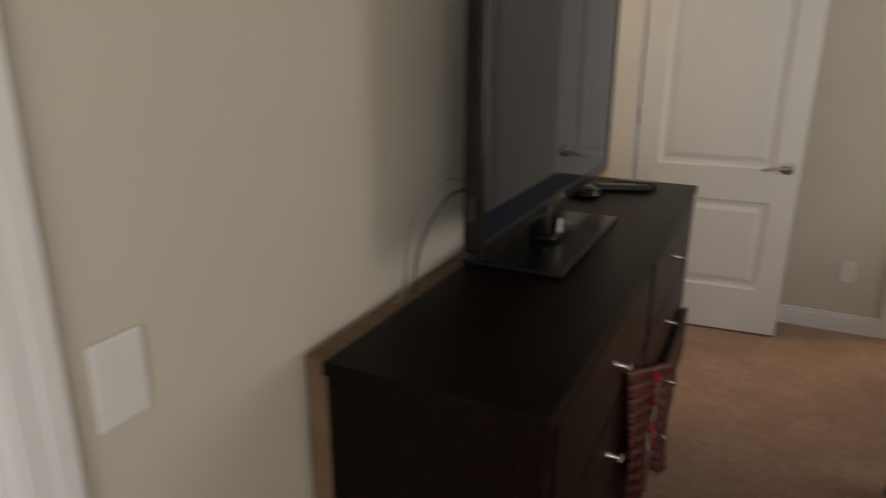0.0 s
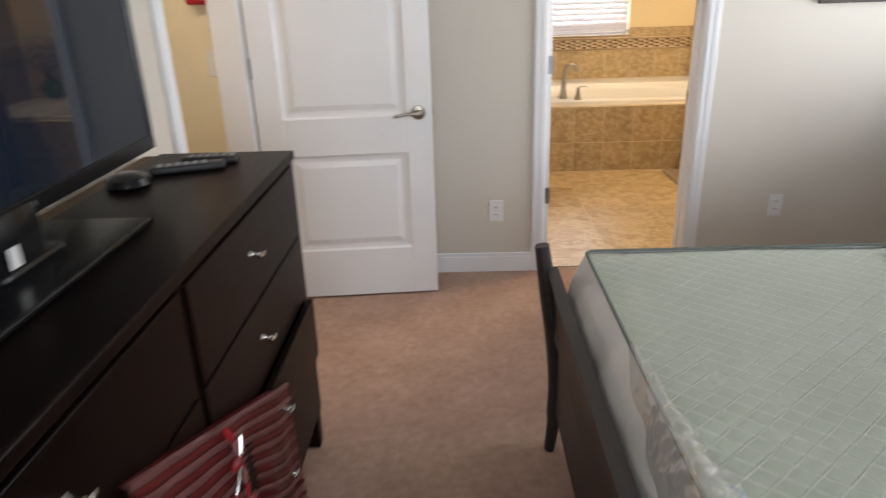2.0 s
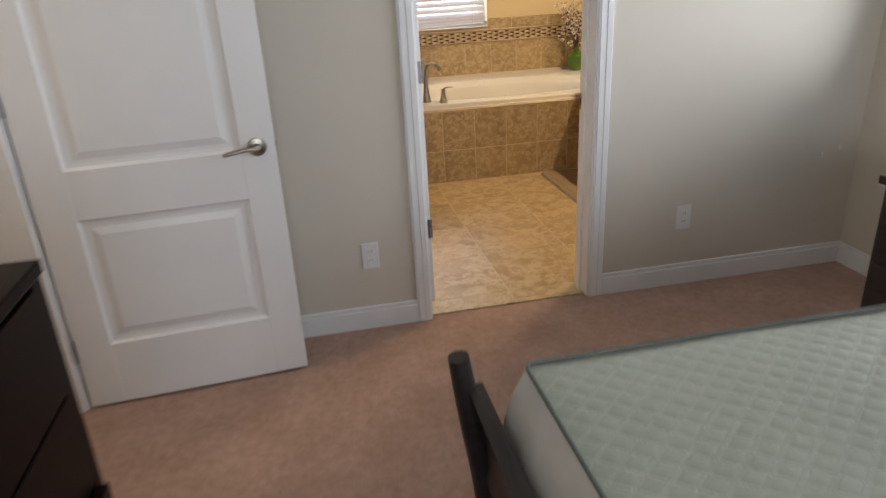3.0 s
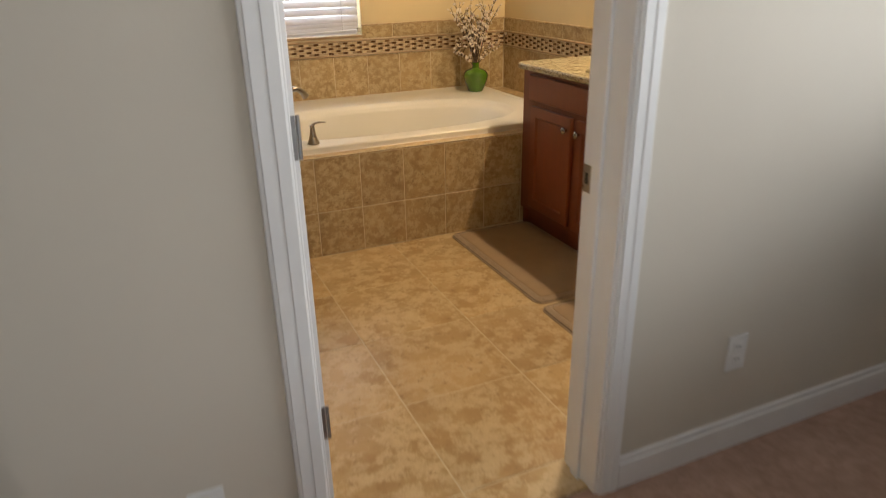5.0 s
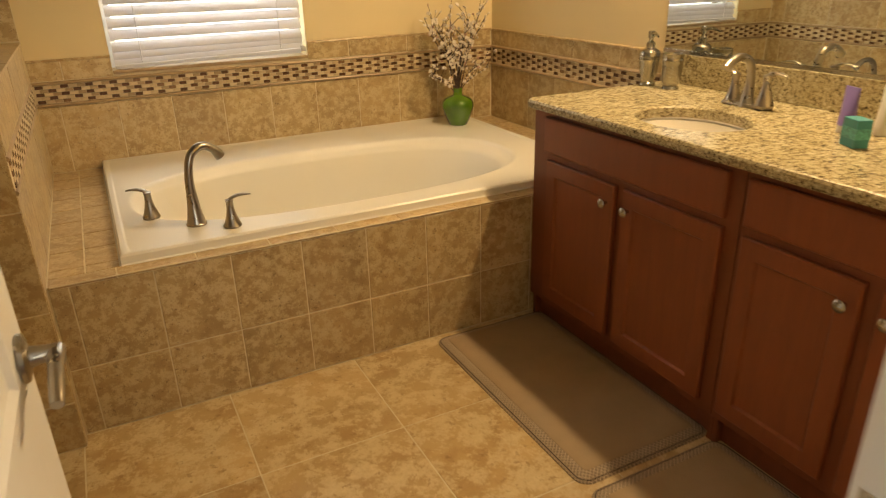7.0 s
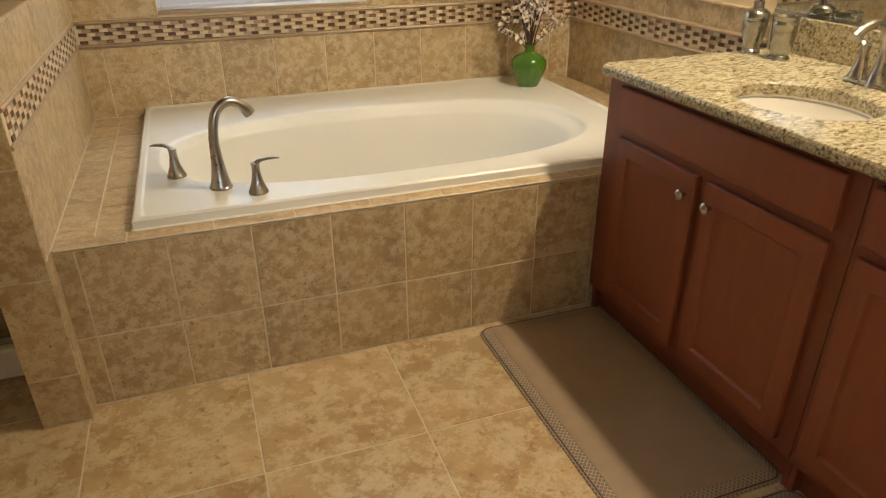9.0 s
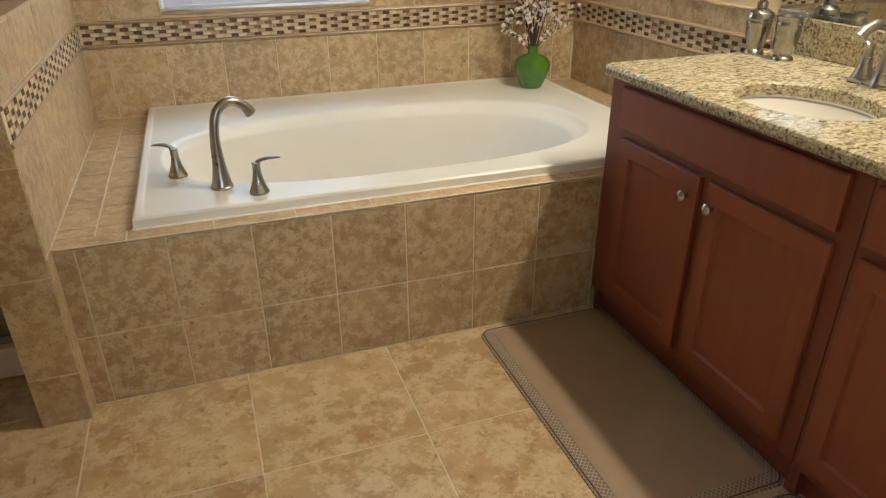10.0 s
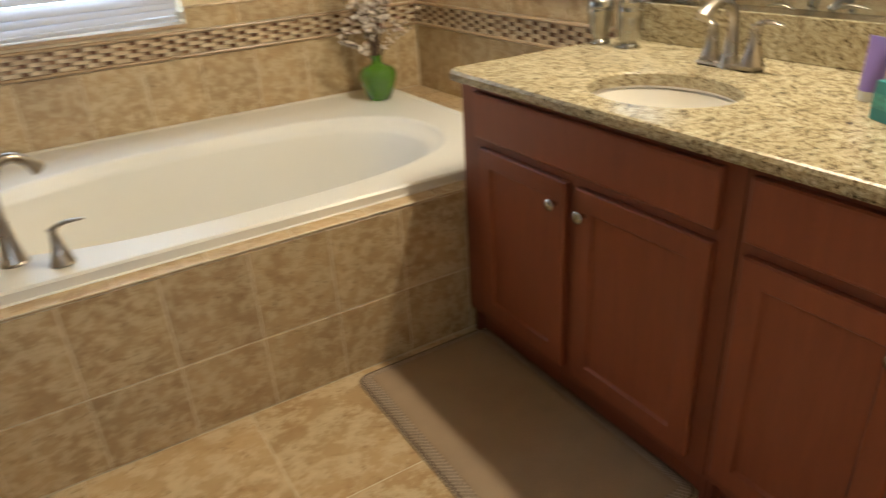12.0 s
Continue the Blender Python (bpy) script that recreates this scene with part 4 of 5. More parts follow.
def pump_bottle():
    b = thing("soap_dispenser", (3.215, 5.975, CTZ), "hammered steel soap dispenser with pump on the counter", "soap dispenser")
    x, y = 3.215, 5.975
    part("bottle", lathe([(r * 0.9, h) for r, h in ((0, 0), (0.033, 0), (0.035, 0.003), (0.033, 0.008), (0.026, 0.015), (0.026, 0.019), (0.031, 0.030), (0.038, 0.055), (0.042, 0.085), (0.0425, 0.096), (0.0438, 0.098), (0.0438, 0.101), (0.0425, 0.103),
                          (0.0425, 0.108), (0.0438, 0.110), (0.0438, 0.113), (0.0425, 0.115), (0.0425, 0.126), (0.0405, 0.129), (0.028, 0.138), (0.018, 0.142), (0, 0.143))], 36, x, y, CTZ + 0.0005), HAMMERED, b, "", True)
    part("pump", join(lathe([(0, 0), (0.0165, 0), (0.0165, 0.018), (0.014, 0.020), (0.009, 0.024), (0.0075, 0.030), (0.0075, 0.036), (0.0125, 0.038), (0.0125, 0.060), (0.0105, 0.062), (0, 0.062)], 22, x, y, CTZ + 0.1425),
                      tube([(x, y, CTZ + 0.194), (x - 0.014, y - 0.036, CTZ + 0.197), (x - 0.024, y - 0.062, CTZ + 0.188)], [0.0065, 0.0055, 0.004], 10)), CHROME, b, "polished pump head", True)


def tumbler():
    b = thing("tumbler", (3.225, 5.862, CTZ), "hammered steel footed tumbler on the counter", "tumbler")
    part("cup", lathe([(r * 0.9, h) for r, h in ((0, 0), (0.034, 0), (0.036, 0.003), (0.034, 0.008), (0.028, 0.014), (0.030, 0.019), (0.035, 0.024), (0.039, 0.05), (0.0415, 0.085), (0.042, 0.102), (0.0435, 0.104), (0.0435, 0.108), (0.042, 0.110), (0.0425, 0.124), (0.044, 0.126), (0.044, 0.130),
                       (0.042, 0.131), (0.040, 0.126), (0.037, 0.05), (0.03, 0.026), (0, 0.024))], 36, 3.225, 5.862, CTZ + 0.0005), HAMMERED, b, "", True)


pump_bottle()
tumbler()


def squeeze_tube(x, y, h, w, mat, label, turn=0.0):
    """A tube standing on its cap: round below, crimped flat above."""
    t = thing("squeeze_tube", (x, y, CTZ), label, "toiletry tube", "toiletries by the sink")
    bm = bmesh.new()
    rings = []
    n = 24
    for f in (0, 0.1, 0.3, 0.6, 0.85, 0.97, 1.0):
        rx, ry = w * (0.82 + 0.18 * f), w * 0.62 * (1 - f) + 0.0025
        rings.append([bm.verts.new((rx * math.cos(2 * math.pi * k / n), ry * math.sin(2 * math.pi * k / n), 0.02 + (h - 0.02) * f)) for k in range(n)])
    for a, b in zip(rings, rings[1:]):
        for k in range(n):
            bm.faces.new((a[k], a[(k + 1) % n], b[(k + 1) % n], b[k]))
    bm.faces.new(rings[0]), bm.faces.new(rings[-1])
    bmesh.ops.recalc_face_normals(bm, faces=bm.faces[:])
    m = pose(x, y, CTZ + 0.0005, 0, 0, turn)
    part("body", turned(bm, m), mat, t, "", True)
    part("cap", turned(lathe([(0, 0), (w * 0.7, 0), (w * 0.72, 0.003), (w * 0.7, 0.0215), (0, 0.022)], 20), m), PLATE, t, "white screw cap")


squeeze_tube(3.115, 5.09, 0.125, 0.03, PURPLE, "lilac squeeze tube of lotion on the counter", 70)
squeeze_tube(3.165, 5.02, 0.13, 0.028, PLATE, "white squeeze tube of lotion on the counter", 60)
carton = thing("soap_carton", (2.995, 4.985, CTZ), "small teal carton standing on the counter", "carton")
part("box", turned(box(-0.03, 0.03, -0.02, 0.02, 0, 0.072, 0.002), pose(2.995, 4.985, CTZ + 0.0005, 0, 0, 65)), TEAL, carton)
part("printed_band", turned(box(-0.0305, 0.0305, -0.0206, 0.0206, 0.022, 0.05, 0.001), pose(2.995, 4.985, CTZ + 0.0005, 0, 0, 65)), plain("teal_print", (0.07, 0.33, 0.34), 0.4, scale=120, spread=0.5), carton, "paler printed band")


# ---- mats ----
def floor_mat(x0, x1, y0, y1, label):
    t = thing("bath_mat", ((x0 + x1) / 2, (y0 + y1) / 2, 0.0), label, "mat", "cushioned mats by the vanity")
    n, r = 10, 0.045

    def outline(inset):
        out = []
        rr = max(0.012, r - inset)
        for cx2, cy2, a0 in ((x1 - inset - rr, y1 - inset - rr, 0), (x0 + inset + rr, y1 - inset - rr, 90), (x0 + inset + rr, y0 + inset + rr, 180), (x1 - inset - rr, y0 + inset + rr, 270)):
            out += [(cx2 + rr * math.cos(radians(a0 + 90 * k / n)), cy2 + rr * math.sin(radians(a0 + 90 * k / n))) for k in range(n + 1)]
        return out

    def shell(levels):
        bm = bmesh.new()
        rings = [[bm.verts.new((x, y, z)) for x, y in outline(i)] for i, z in levels]
        m = len(rings[0])
        for a, b in zip(rings, rings[1:]):
            for k in range(m):
                bm.faces.new((a[k], a[(k + 1) % m], b[(k + 1) % m], b[k]))
        bm.faces.new(rings[-1])
        bmesh.ops.recalc_face_normals(bm, faces=bm.faces[:])
        return bm

    part("border", shell([(0, 0.0), (0.0, 0.004), (0.006, 0.007), (0.036, 0.0155), (0.04, 0.0145)]), MAT_EDGE, t, "woven bevelled border", True)
    part("top", shell([(0.038, 0.010), (0.039, 0.0160), (0.044, 0.0175), (0.06, 0.018)]), MAT, t, "", True)
    rim = [Vector((x, y, 0.0075)) for x, y in outline(0.008)]
    part("piping", tube(rim + [rim[0]], 0.0016, 6), TWIG, t, "brown edge seam")


floor_mat(2.275, 2.775, 5.095, 6.015, "taupe cushioned mat in front of the vanity beside the tub")
floor_mat(2.265, 2.765, 4.24, 5.07, "taupe cushioned mat in front of the vanity near the doorway")


# ---- shower behind the half wall ----
curb = structure("shower_curb", box(-0.28, PX0, 6.28, 6.38, 0, 0.105, 0.008), PORCELAIN, "off-white shower curb", "curb")
sg = thing("shower_door", (0.3, 6.33, 0.1), "framed clear glass shower door above the curb", "shower door")
part("bottom_rail", box(-0.28, PX0, 6.318, 6.342, 0.105, 0.13, 0.003), HINGE, sg)
part("glass", box(-0.27, PX0 - 0.005, 6.326, 6.334, 0.13, 1.9), SHOWER_GLASS, sg)


# ---- bedroom: dresser ----
DX0, DX1, DY0, DY1, DZ = -0.235, 0.152, 0.86, 2.608, 1.028
dresser = thing("dresser", (-0.04, 1.73, 0), "espresso stained wooden dresser with one drawer ajar", "dresser")
part("top", box(DX0 - 0.004, DX1 + 0.006, DY0 - 0.008, DY1 + 0.008, DZ - 0.026, DZ, 0.004), ESPRESSO, dresser)
for ya, yb in ((DY0, DY0 + 0.03), (DY1 - 0.03, DY1)):
    part("side_panel", join(box(DX0, DX1 - 0.002, ya, yb, 0.15, DZ - 0.026, 0.002)), ESPRESSO, dresser)
    for lx in (DX0, DX1 - 0.046):
        bm = box(lx, lx + 0.045, ya - 0.004 if ya == DY0 else yb - 0.041, ya + 0.041 if ya == DY0 else yb + 0.004, 0.0, 0.15 if lx == DX0 else DZ - 0.026, 0.003)
        for v in bm.verts:
            if v.co.z < 0.02:
                v.co.x += 0.008 if lx == DX0 else -0.004
        part("leg", bm, ESPRESSO, dresser)
part("back_panel", box(DX0, DX0 + 0.008, DY0 + 0.03, DY1 - 0.03, 0.15, DZ - 0.026), ESPRESSO, dresser)
part("raw_back_edge", box(DX0 - 0.048, DX0 - 0.0045, DY0 + 0.004, DY1 - 0.004, 0.1, DZ - 0.004, 0.002), timber("raw_board", (0.10, 0.06, 0.032), (0.17, 0.105, 0.06), 0.8, (1, 6, 1), 10.0), dresser, "unfinished brown back board")
MIDY = 1.735
part("divider", box(DX0 + 0.01, DX1 - 0.006, MIDY - 0.012, MIDY + 0.012, 0.15, DZ - 0.026), ESPRESSO, dresser)
part("bottom_rail", box(DX0 + 0.01, DX1 - 0.006, DY0 + 0.04, DY1 - 0.04, 0.135, 0.165, 0.002), ESPRESSO, dresser)
ROWS_Z = [(0.782, 0.992), (0.576, 0.775), (0.372, 0.569), (0.170, 0.365)]
for col, (ya, yb) in enumerate(((DY0 + 0.044, MIDY - 0.015), (MIDY + 0.015, DY1 - 0.044))):
    for row, (za, zb) in enumerate(ROWS_Z):
        out = {(1, 2): 0.022, (1, 3): 0.01}.get((col, row), 0.0)
        drawer = part("drawer", box(DX1 - 0.016 + out, DX1 + 0.004 + out, ya, yb, za, zb, 0.003), ESPRESSO, dresser, "drawer front pulled slightly open" if out else "")
        if row == 2 and out:
            for wy0, wy1 in ((ya + 0.012, ya + 0.024), (yb - 0.024, yb - 0.012)):
                part("drawer_side", box(DX0 + 0.05, DX1 - 0.016 + out, wy0, wy1, za + 0.02, zb - 0.03), ESPRESSO, drawer)
        hy, hz = (ya + yb) / 2 + (-0.05 if col else 0.0), zb - 0.088
        x = DX1 + 0.004 + out
        bar = join(tube([(x, hy, hz), (x + 0.004, hy, hz), (x + 0.014, hy, hz), (x + 0.028, hy, hz - 0.001), (x + 0.033, hy, hz - 0.0015)], [0.009, 0.006, 0.0048, 0.0058, 0.003], 10),
                   tube([(x + 0.028, hy - 0.016, hz - 0.001), (x + 0.030, hy, hz), (x + 0.028, hy + 0.016, hz - 0.001)], [0.004, 0.006, 0.004], 10))
        part("handle", bar, CHROME, drawer, "polished steel drawer pull", True)


def hanging_garment():
    """A folded striped garment in thin plastic draped over the open drawer."""
    t = thing("striped_garment", (0.2, 1.8, 0.5), "red and pink striped garment hanging over the drawer fronts", "garment")
    top_a, top_b = Vector((DX1 + 0.014, 1.42, 0.83)), Vector((DX1 + 0.036, 2.16, 0.52))
    n = 26

    def place(u, s):
        p = top_a.lerp(top_b, u)
        fold = 0.007 * math.sin(u * 17 + s * 3) + 0.004 * math.sin(u * 31)
        if s < 0.06:
            return p + Vector((-0.02 + s / 0.06 * 0.02, 0, 0.004))
        d = (s - 0.06) / 0.94
        return p + Vector((fold * (0.3 + d) + 0.006 * d, 0.10 * d * (1 - u), -d * 0.42 * (0.93 + 0.07 * math.sin(u * 9))))

    for band in range(21):
        s0, s1 = band / 21, (band + 0.94) / 21
        bm = bmesh.new()
        grid = [[bm.verts.new(place(k / n, s0 + (s1 - s0) * j / 3) + Vector((0.004 * math.sin(j / 3 * math.pi), 0, 0.0))) for k in range(n + 1)] for j in range(4)]
        for a, b in zip(grid, grid[1:]):
            for k in range(n):
                bm.faces.new((a[k], a[k + 1], b[k + 1], b[k]))
        bmesh.ops.solidify(bm, geom=bm.faces[:], thickness=0.003)
        part("stripe", bm, (RED_CLOTH, PALE_RED)[band % 2], t, "", True)
    def strand(u, drift, s0, s1, n):
        return [place(u + drift * s + 0.02 * math.sin(7 * s), s) + Vector((0.011, 0, 0.0)) for s in [s0 + (s1 - s0) * k / n for k in range(n + 1)]]

    part("drawstring", tube(strand(0.52, -0.30, 0.16, 0.95, 16), 0.0045, 8), CHROME, t, "shiny silver string", True)
    for k in range(9):
        f = 0.06 + 0.1 * k
        part("ribbon", tube(strand(0.40, 0.10, f, f + 0.098, 4), [0.004, 0.008, 0.008, 0.008, 0.004], 8, 0.5), RED_SHINY if k % 2 == 0 else PALE_RED, t, "shiny red ribbon", True)
    for u, f in ((0.42, 0.3), (0.36, 0.5), (0.47, 0.62)):
        knot = bmesh.new()
        bmesh.ops.create_icosphere(knot, subdivisions=2, radius=0.018, matrix=Matrix.Translation(place(u, f) + Vector((0.010, 0, 0))) @ Matrix.Diagonal((0.6, 1.3, 0.8, 1)))
        part("knot", knot, RED_CLOTH, t, "dark folded knot", True)


hanging_garment()

# ---- television ----
tv = thing("television", (-0.1, 1.76, DZ), "black flat screen television on a pedestal stand", "television")
TVX, TV0, TV1, TVZ0, TVZ1 = -0.112, 1.222, 2.312, 1.115, 1.77
part("housing", join(box(TVX - 0.045, TVX - 0.006, TV0 + 0.01, TV1 - 0.01, TVZ0 + 0.008, TVZ1 - 0.006, 0.006), box(TVX - 0.075, TVX - 0.04, TV0 + 0.2, TV1 - 0.2, TVZ0 + 0.06, TVZ1 - 0.12, 0.012)), TV_BLACK, tv)
bz = 0.022
part("bezel", join(box(TVX - 0.008, TVX + 0.004, TV0, TV1, TVZ0, TVZ0 + 0.034, 0.003), box(TVX - 0.008, TVX + 0.004, TV0, TV1, TVZ1 - bz, TVZ1, 0.003), box(TVX - 0.008, TVX + 0.004, TV0, TV0 + bz, TVZ0 + 0.034, TVZ1 - bz, 0.003), box(TVX - 0.008, TVX + 0.004, TV1 - bz, TV1, TVZ0 + 0.034, TVZ1 - bz, 0.003)), TV_BLACK, tv)
part("screen", box(TVX - 0.006, TVX + 0.0005, TV0 + bz, TV1 - bz, TVZ0 + 0.034, TVZ1 - bz), SCREEN, tv)
part("brand_bar", box(TVX + 0.0038, TVX + 0.005, 1.735, 1.80, TVZ0 + 0.013, TVZ0 + 0.021), GREY_KEY, tv, "small grey maker's mark")
part("side_buttons", box(TVX - 0.03, TVX - 0.018, TV0 + 0.006, TV0 + 0.011, 1.19, 1.24, 0.001), BLACK_MATT, tv)
part("neck", join(box(TVX - 0.05, TVX + 0.01, 1.66, 1.80, DZ + 0.012, TVZ0 + 0.03, 0.012), box(TVX - 0.03, TVX + 0.03, 1.64, 1.82, DZ + 0.010, DZ + 0.03, 0.01)), TV_BLACK, tv, "glossy black neck", True)
part("label_tag", box(TVX + 0.0305, TVX + 0.032, 1.662, 1.688, DZ + 0.035, DZ + 0.07), PLATE, tv, "white paper tag")
part("stand_base", box(-0.245, 0.004, 1.417, 1.987, DZ + 0.001, DZ + 0.013, 0.004), TV_BLACK, tv, "flat glossy black base")


def remote(name, x, y, turn, length, label):
    r = thing(name, (x, y, DZ), label, "remote control", "remotes on the dresser")
    m = pose(x, y, DZ + 0.001, 0, 0, turn)
    part("case", turned(box(-length / 2, length / 2, -0.022, 0.022, 0, 0.02, 0.007, 3), m), BLACK_MATT, r, "", True)
    for i in range(6):
        for j in range(3):
            part("button", turned(box(-length / 2 + 0.02 + i * 0.022, -length / 2 + 0.032 + i * 0.022, -0.014 + j * 0.011, -0.007 + j * 0.011, 0.0195, 0.0225, 0.001), m), GREY_KEY, r)


remote("remote_control", -0.075, 2.405, 20, 0.19, "black remote control on the dresser top")
remote("remote_control", -0.045, 2.49, 5, 0.15, "second black remote control on the dresser top")
dock = thing("media_puck", (-0.16, 2.36, DZ), "small rounded black device behind the remotes", "device")
part("case", turned(lathe([(0, 0), (0.05, 0), (0.055, 0.006), (0.05, 0.022), (0.03, 0.032), (0, 0.034)], 28), Matrix.Translation((-0.175, 2.27, DZ + 0.001))), TV_BLACK, dock, "", True)

cable = thing("power_cable", (-0.24, 1.2, DZ), "grey cables dropping behind the television", "cable")
part("lead", tube(curve_points([(-0.17, 1.30, 1.26), (-0.20, 1.21, 1.27), (-0.245, 1.17, 1.18), (-0.25, 1.15, 1.05), (-0.29, 1.14, 1.0)], 8), 0.003, 8), CABLE_DARK, cable, "", True)
part("lead", tube(curve_points([(-0.17, 1.34, 1.24), (-0.215, 1.28, 1.22), (-0.25, 1.22, 1.12), (-0.258, 1.2, 1.0), (-0.29, 1.2, 1.0)], 8), 0.003, 8), BLACK_MATT, cable, "black lead", True)


# ---- bed ----
bed = thing("bed_frame", (1.9, 1.7, 0), "dark wooden sleigh bed frame with a curved footboard", "bed frame")
BY0b, BY1b = 0.87, 2.575


def board(x, z0, z1, lean, y0, y1, thick):
    """A curved sleigh board: its section bows outward towards the top."""
    bm = bmesh.new()
    rows = []
    n = 12
    for k in range(n + 1):
        f = k / n
        z = z0 + (z1 - z0) * f
        dx = lean * (f ** 2.2) - lean * 0.25 * math.sin(f * math.pi)
        rows.append([bm.verts.new(p) for p in ((x + dx, y0, z), (x + dx, y1, z), (x + dx + thick, y1, z), (x + dx + thick, y0, z))])
    for a, b in zip(rows, rows[1:]):
        for k in range(4):
            bm.faces.new((a[k], a[(k + 1) % 4], b[(k + 1) % 4], b[k]))
    bm.faces.new(rows[0]), bm.faces.new(rows[-1])
    bmesh.ops.recalc_face_normals(bm, faces=bm.faces[:])
    return bm


part("footboard", board(0.938, 0.16, 0.47, 0.0, BY0b + 0.05, BY1b - 0.05, 0.022), BED_WOOD, bed, "", True)
part("top_rail", board(0.924, 0.44, 0.664, -0.026, BY0b + 0.02, BY1b - 0.02, 0.036), BED_WOOD, bed, "thick curved upper rail", True)
for y in (BY0b + 0.03, BY1b - 0.03):
    pts = curve_points([(0.886, y + 0.014, 0.732), (0.904, y + 0.006, 0.6), (0.930, y, 0.42), (0.943, y, 0.26), (0.937, y, 0.12), (0.925, y, 0.0)], 6)
    part("leg", tube(pts, [0.026 + 0.008 * math.sin(math.pi * min(1, k / len(pts))) - (0.006 if k > len(pts) * 0.75 else 0) for k in range(len(pts))], 12, 0.85), BED_WOOD, bed, "", True)
part("side_rail", box(0.95, 3.02, BY1b - 0.045, BY1b - 0.02, 0.2, 0.38, 0.004), BED_WOOD, bed)
part("side_rail", box(0.95, 3.02, BY0b + 0.02, BY0b + 0.045, 0.2, 0.38, 0.004), BED_WOOD, bed)
part("headboard", board(3.06, 0.16, 1.25, 0.05, BY0b, BY1b, 0.03), BED_WOOD, bed, "", True)
for y in (BY0b + 0.025, BY1b - 0.025):
    part("leg", box(3.04, 3.09, y - 0.025, y + 0.025, 0, 0.3, 0.004), BED_WOOD, bed)
part("slat_deck", box(0.96, 3.03, BY0b + 0.05, BY1b - 0.05, 0.30, 0.33), BED_WOOD, bed)

MX0, MX1, MY0, MY1, MZ = 0.970, 3.02, 0.93, 2.51, 0.745
spring = thing("box_spring", (2.0, 1.7, 0.33), "grey fabric box spring on the bed frame", "box spring")
part("body", box(MX0 - 0.01, MX1, MY0 - 0.01, MY1 + 0.01, 0.331, 0.485, 0.012, 3), MATTRESS_SIDE, spring, "", True)

mattress = thing("mattress", (2.0, 1.7, 0.486), "grey-sided mattress with a pale green quilted top, partly in plastic", "mattress")


def ring_wall(levels, wrinkle):
    """The mattress side: rounded corners, swelling out, with soft wrinkles."""
    bm = bmesh.new()
    r, per = 0.055, 120
    total = 2 * ((MX1 - MX0) + (MY1 - MY0))
    rows = []
    pts = []
    for cx2, cy2, a0 in ((MX1 - r, MY1 - r, 0), (MX0 + r, MY1 - r, 90), (MX0 + r, MY0 + r, 180), (MX1 - r, MY0 + r, 270)):
        pts += [(cx2 + r * math.cos(radians(a0 + 15 * k)), cy2 + r * math.sin(radians(a0 + 15 * k)), math.cos(radians(a0 + 15 * k)), math.sin(radians(a0 + 15 * k))) for k in range(7)]
    dense = []
    for k, p in enumerate(pts):
        q = pts[(k + 1) % len(pts)]
        d = math.hypot(q[0] - p[0], q[1] - p[1])
        steps = max(1, int(d / 0.03))
        for s in range(steps):
            f = s / steps
            dense.append(tuple(p[i] + (q[i] - p[i]) * f for i in range(4)))
    for z, outward in levels:
        row = []
        for x, y, nx, ny in dense:
            w = wrinkle * (noise.noise(Vector((x * 7, y * 7, z * 5))) + 0.6 * noise.noise(Vector((x * 23, y * 23, z * 7)))) * (1 if outward > 0.001 else 0.2)
            row.append(bm.verts.new((x + nx * (outward + w), y + ny * (outward + w), z)))
        rows.append(row)
    m = len(dense)
    for a, b in zip(rows, rows[1:]):
        for k in range(m):
            bm.faces.new((a[k], a[(k + 1) % m], b[(k + 1) % m], b[k]))
    bm.faces.new(rows[0])
    bmesh.ops.recalc_face_normals(bm, faces=bm.faces[:])
    return bm, dense


side_bm, rim_pts = ring_wall([(0.487, -0.005), (0.50, 0.008), (0.55, 0.022), (0.60, 0.024), (0.65, 0.014), (0.69, -0.004), (0.72, -0.018), (0.742, -0.03)], 0.009)
part("side", side_bm, MATTRESS_SIDE, mattress, "grey fabric side in clear plastic", True)
part("piping", tube([Vector((x - nx * 0.03, y - ny * 0.03, 0.743)) for x, y, nx, ny in rim_pts] + [Vector((rim_pts[0][0] - 0.03 * rim_pts[0][2], rim_pts[0][1] - 0.03 * rim_pts[0][3], 0.743))], 0.0042, 6), PIPING, mattress, "dark green edge piping", True)


def quilt_top():
    """A padded top stitched in a diamond lattice."""
    bm = bmesh.new()
    nx, ny = 340, 270
    px, py = QX, QY
    grid = []
    for i in range(nx + 1):
        row = []
        for j in range(ny + 1):
            x, y = MX0 + 0.03 + (MX1 - MX0 - 0.06) * i / nx, MY0 + 0.03 + (MY1 - MY0 - 0.06) * j / ny
            u, v = x / px + y / py, x / px - y / py
            du, dv = abs(u - round(u)), abs(v - round(v))
            puff = min(1.0, min(du, dv) / 0.3)
            puff = puff * (2 - puff)
            edge = min(x - MX0, MX1 - x, y - MY0, MY1 - y) - 0.03
            fall = min(1.0, edge / 0.05)
            z = 0.733 + 0.0026 * puff * fall + 0.006 * math.sqrt(max(0.0, fall)) + 0.004 * noise.noise(Vector((x * 3, y * 3, 0)))
            row.append(bm.verts.new((x, y, z)))
        grid.append(row)
    for a, b in zip(grid, grid[1:]):
        for j in range(ny):
            bm.faces.new((a[j], b[j], b[j + 1], a[j + 1]))
    return bm


part("quilted_top", quilt_top(), QUILT, mattress, "pale green diamond quilted top", True)


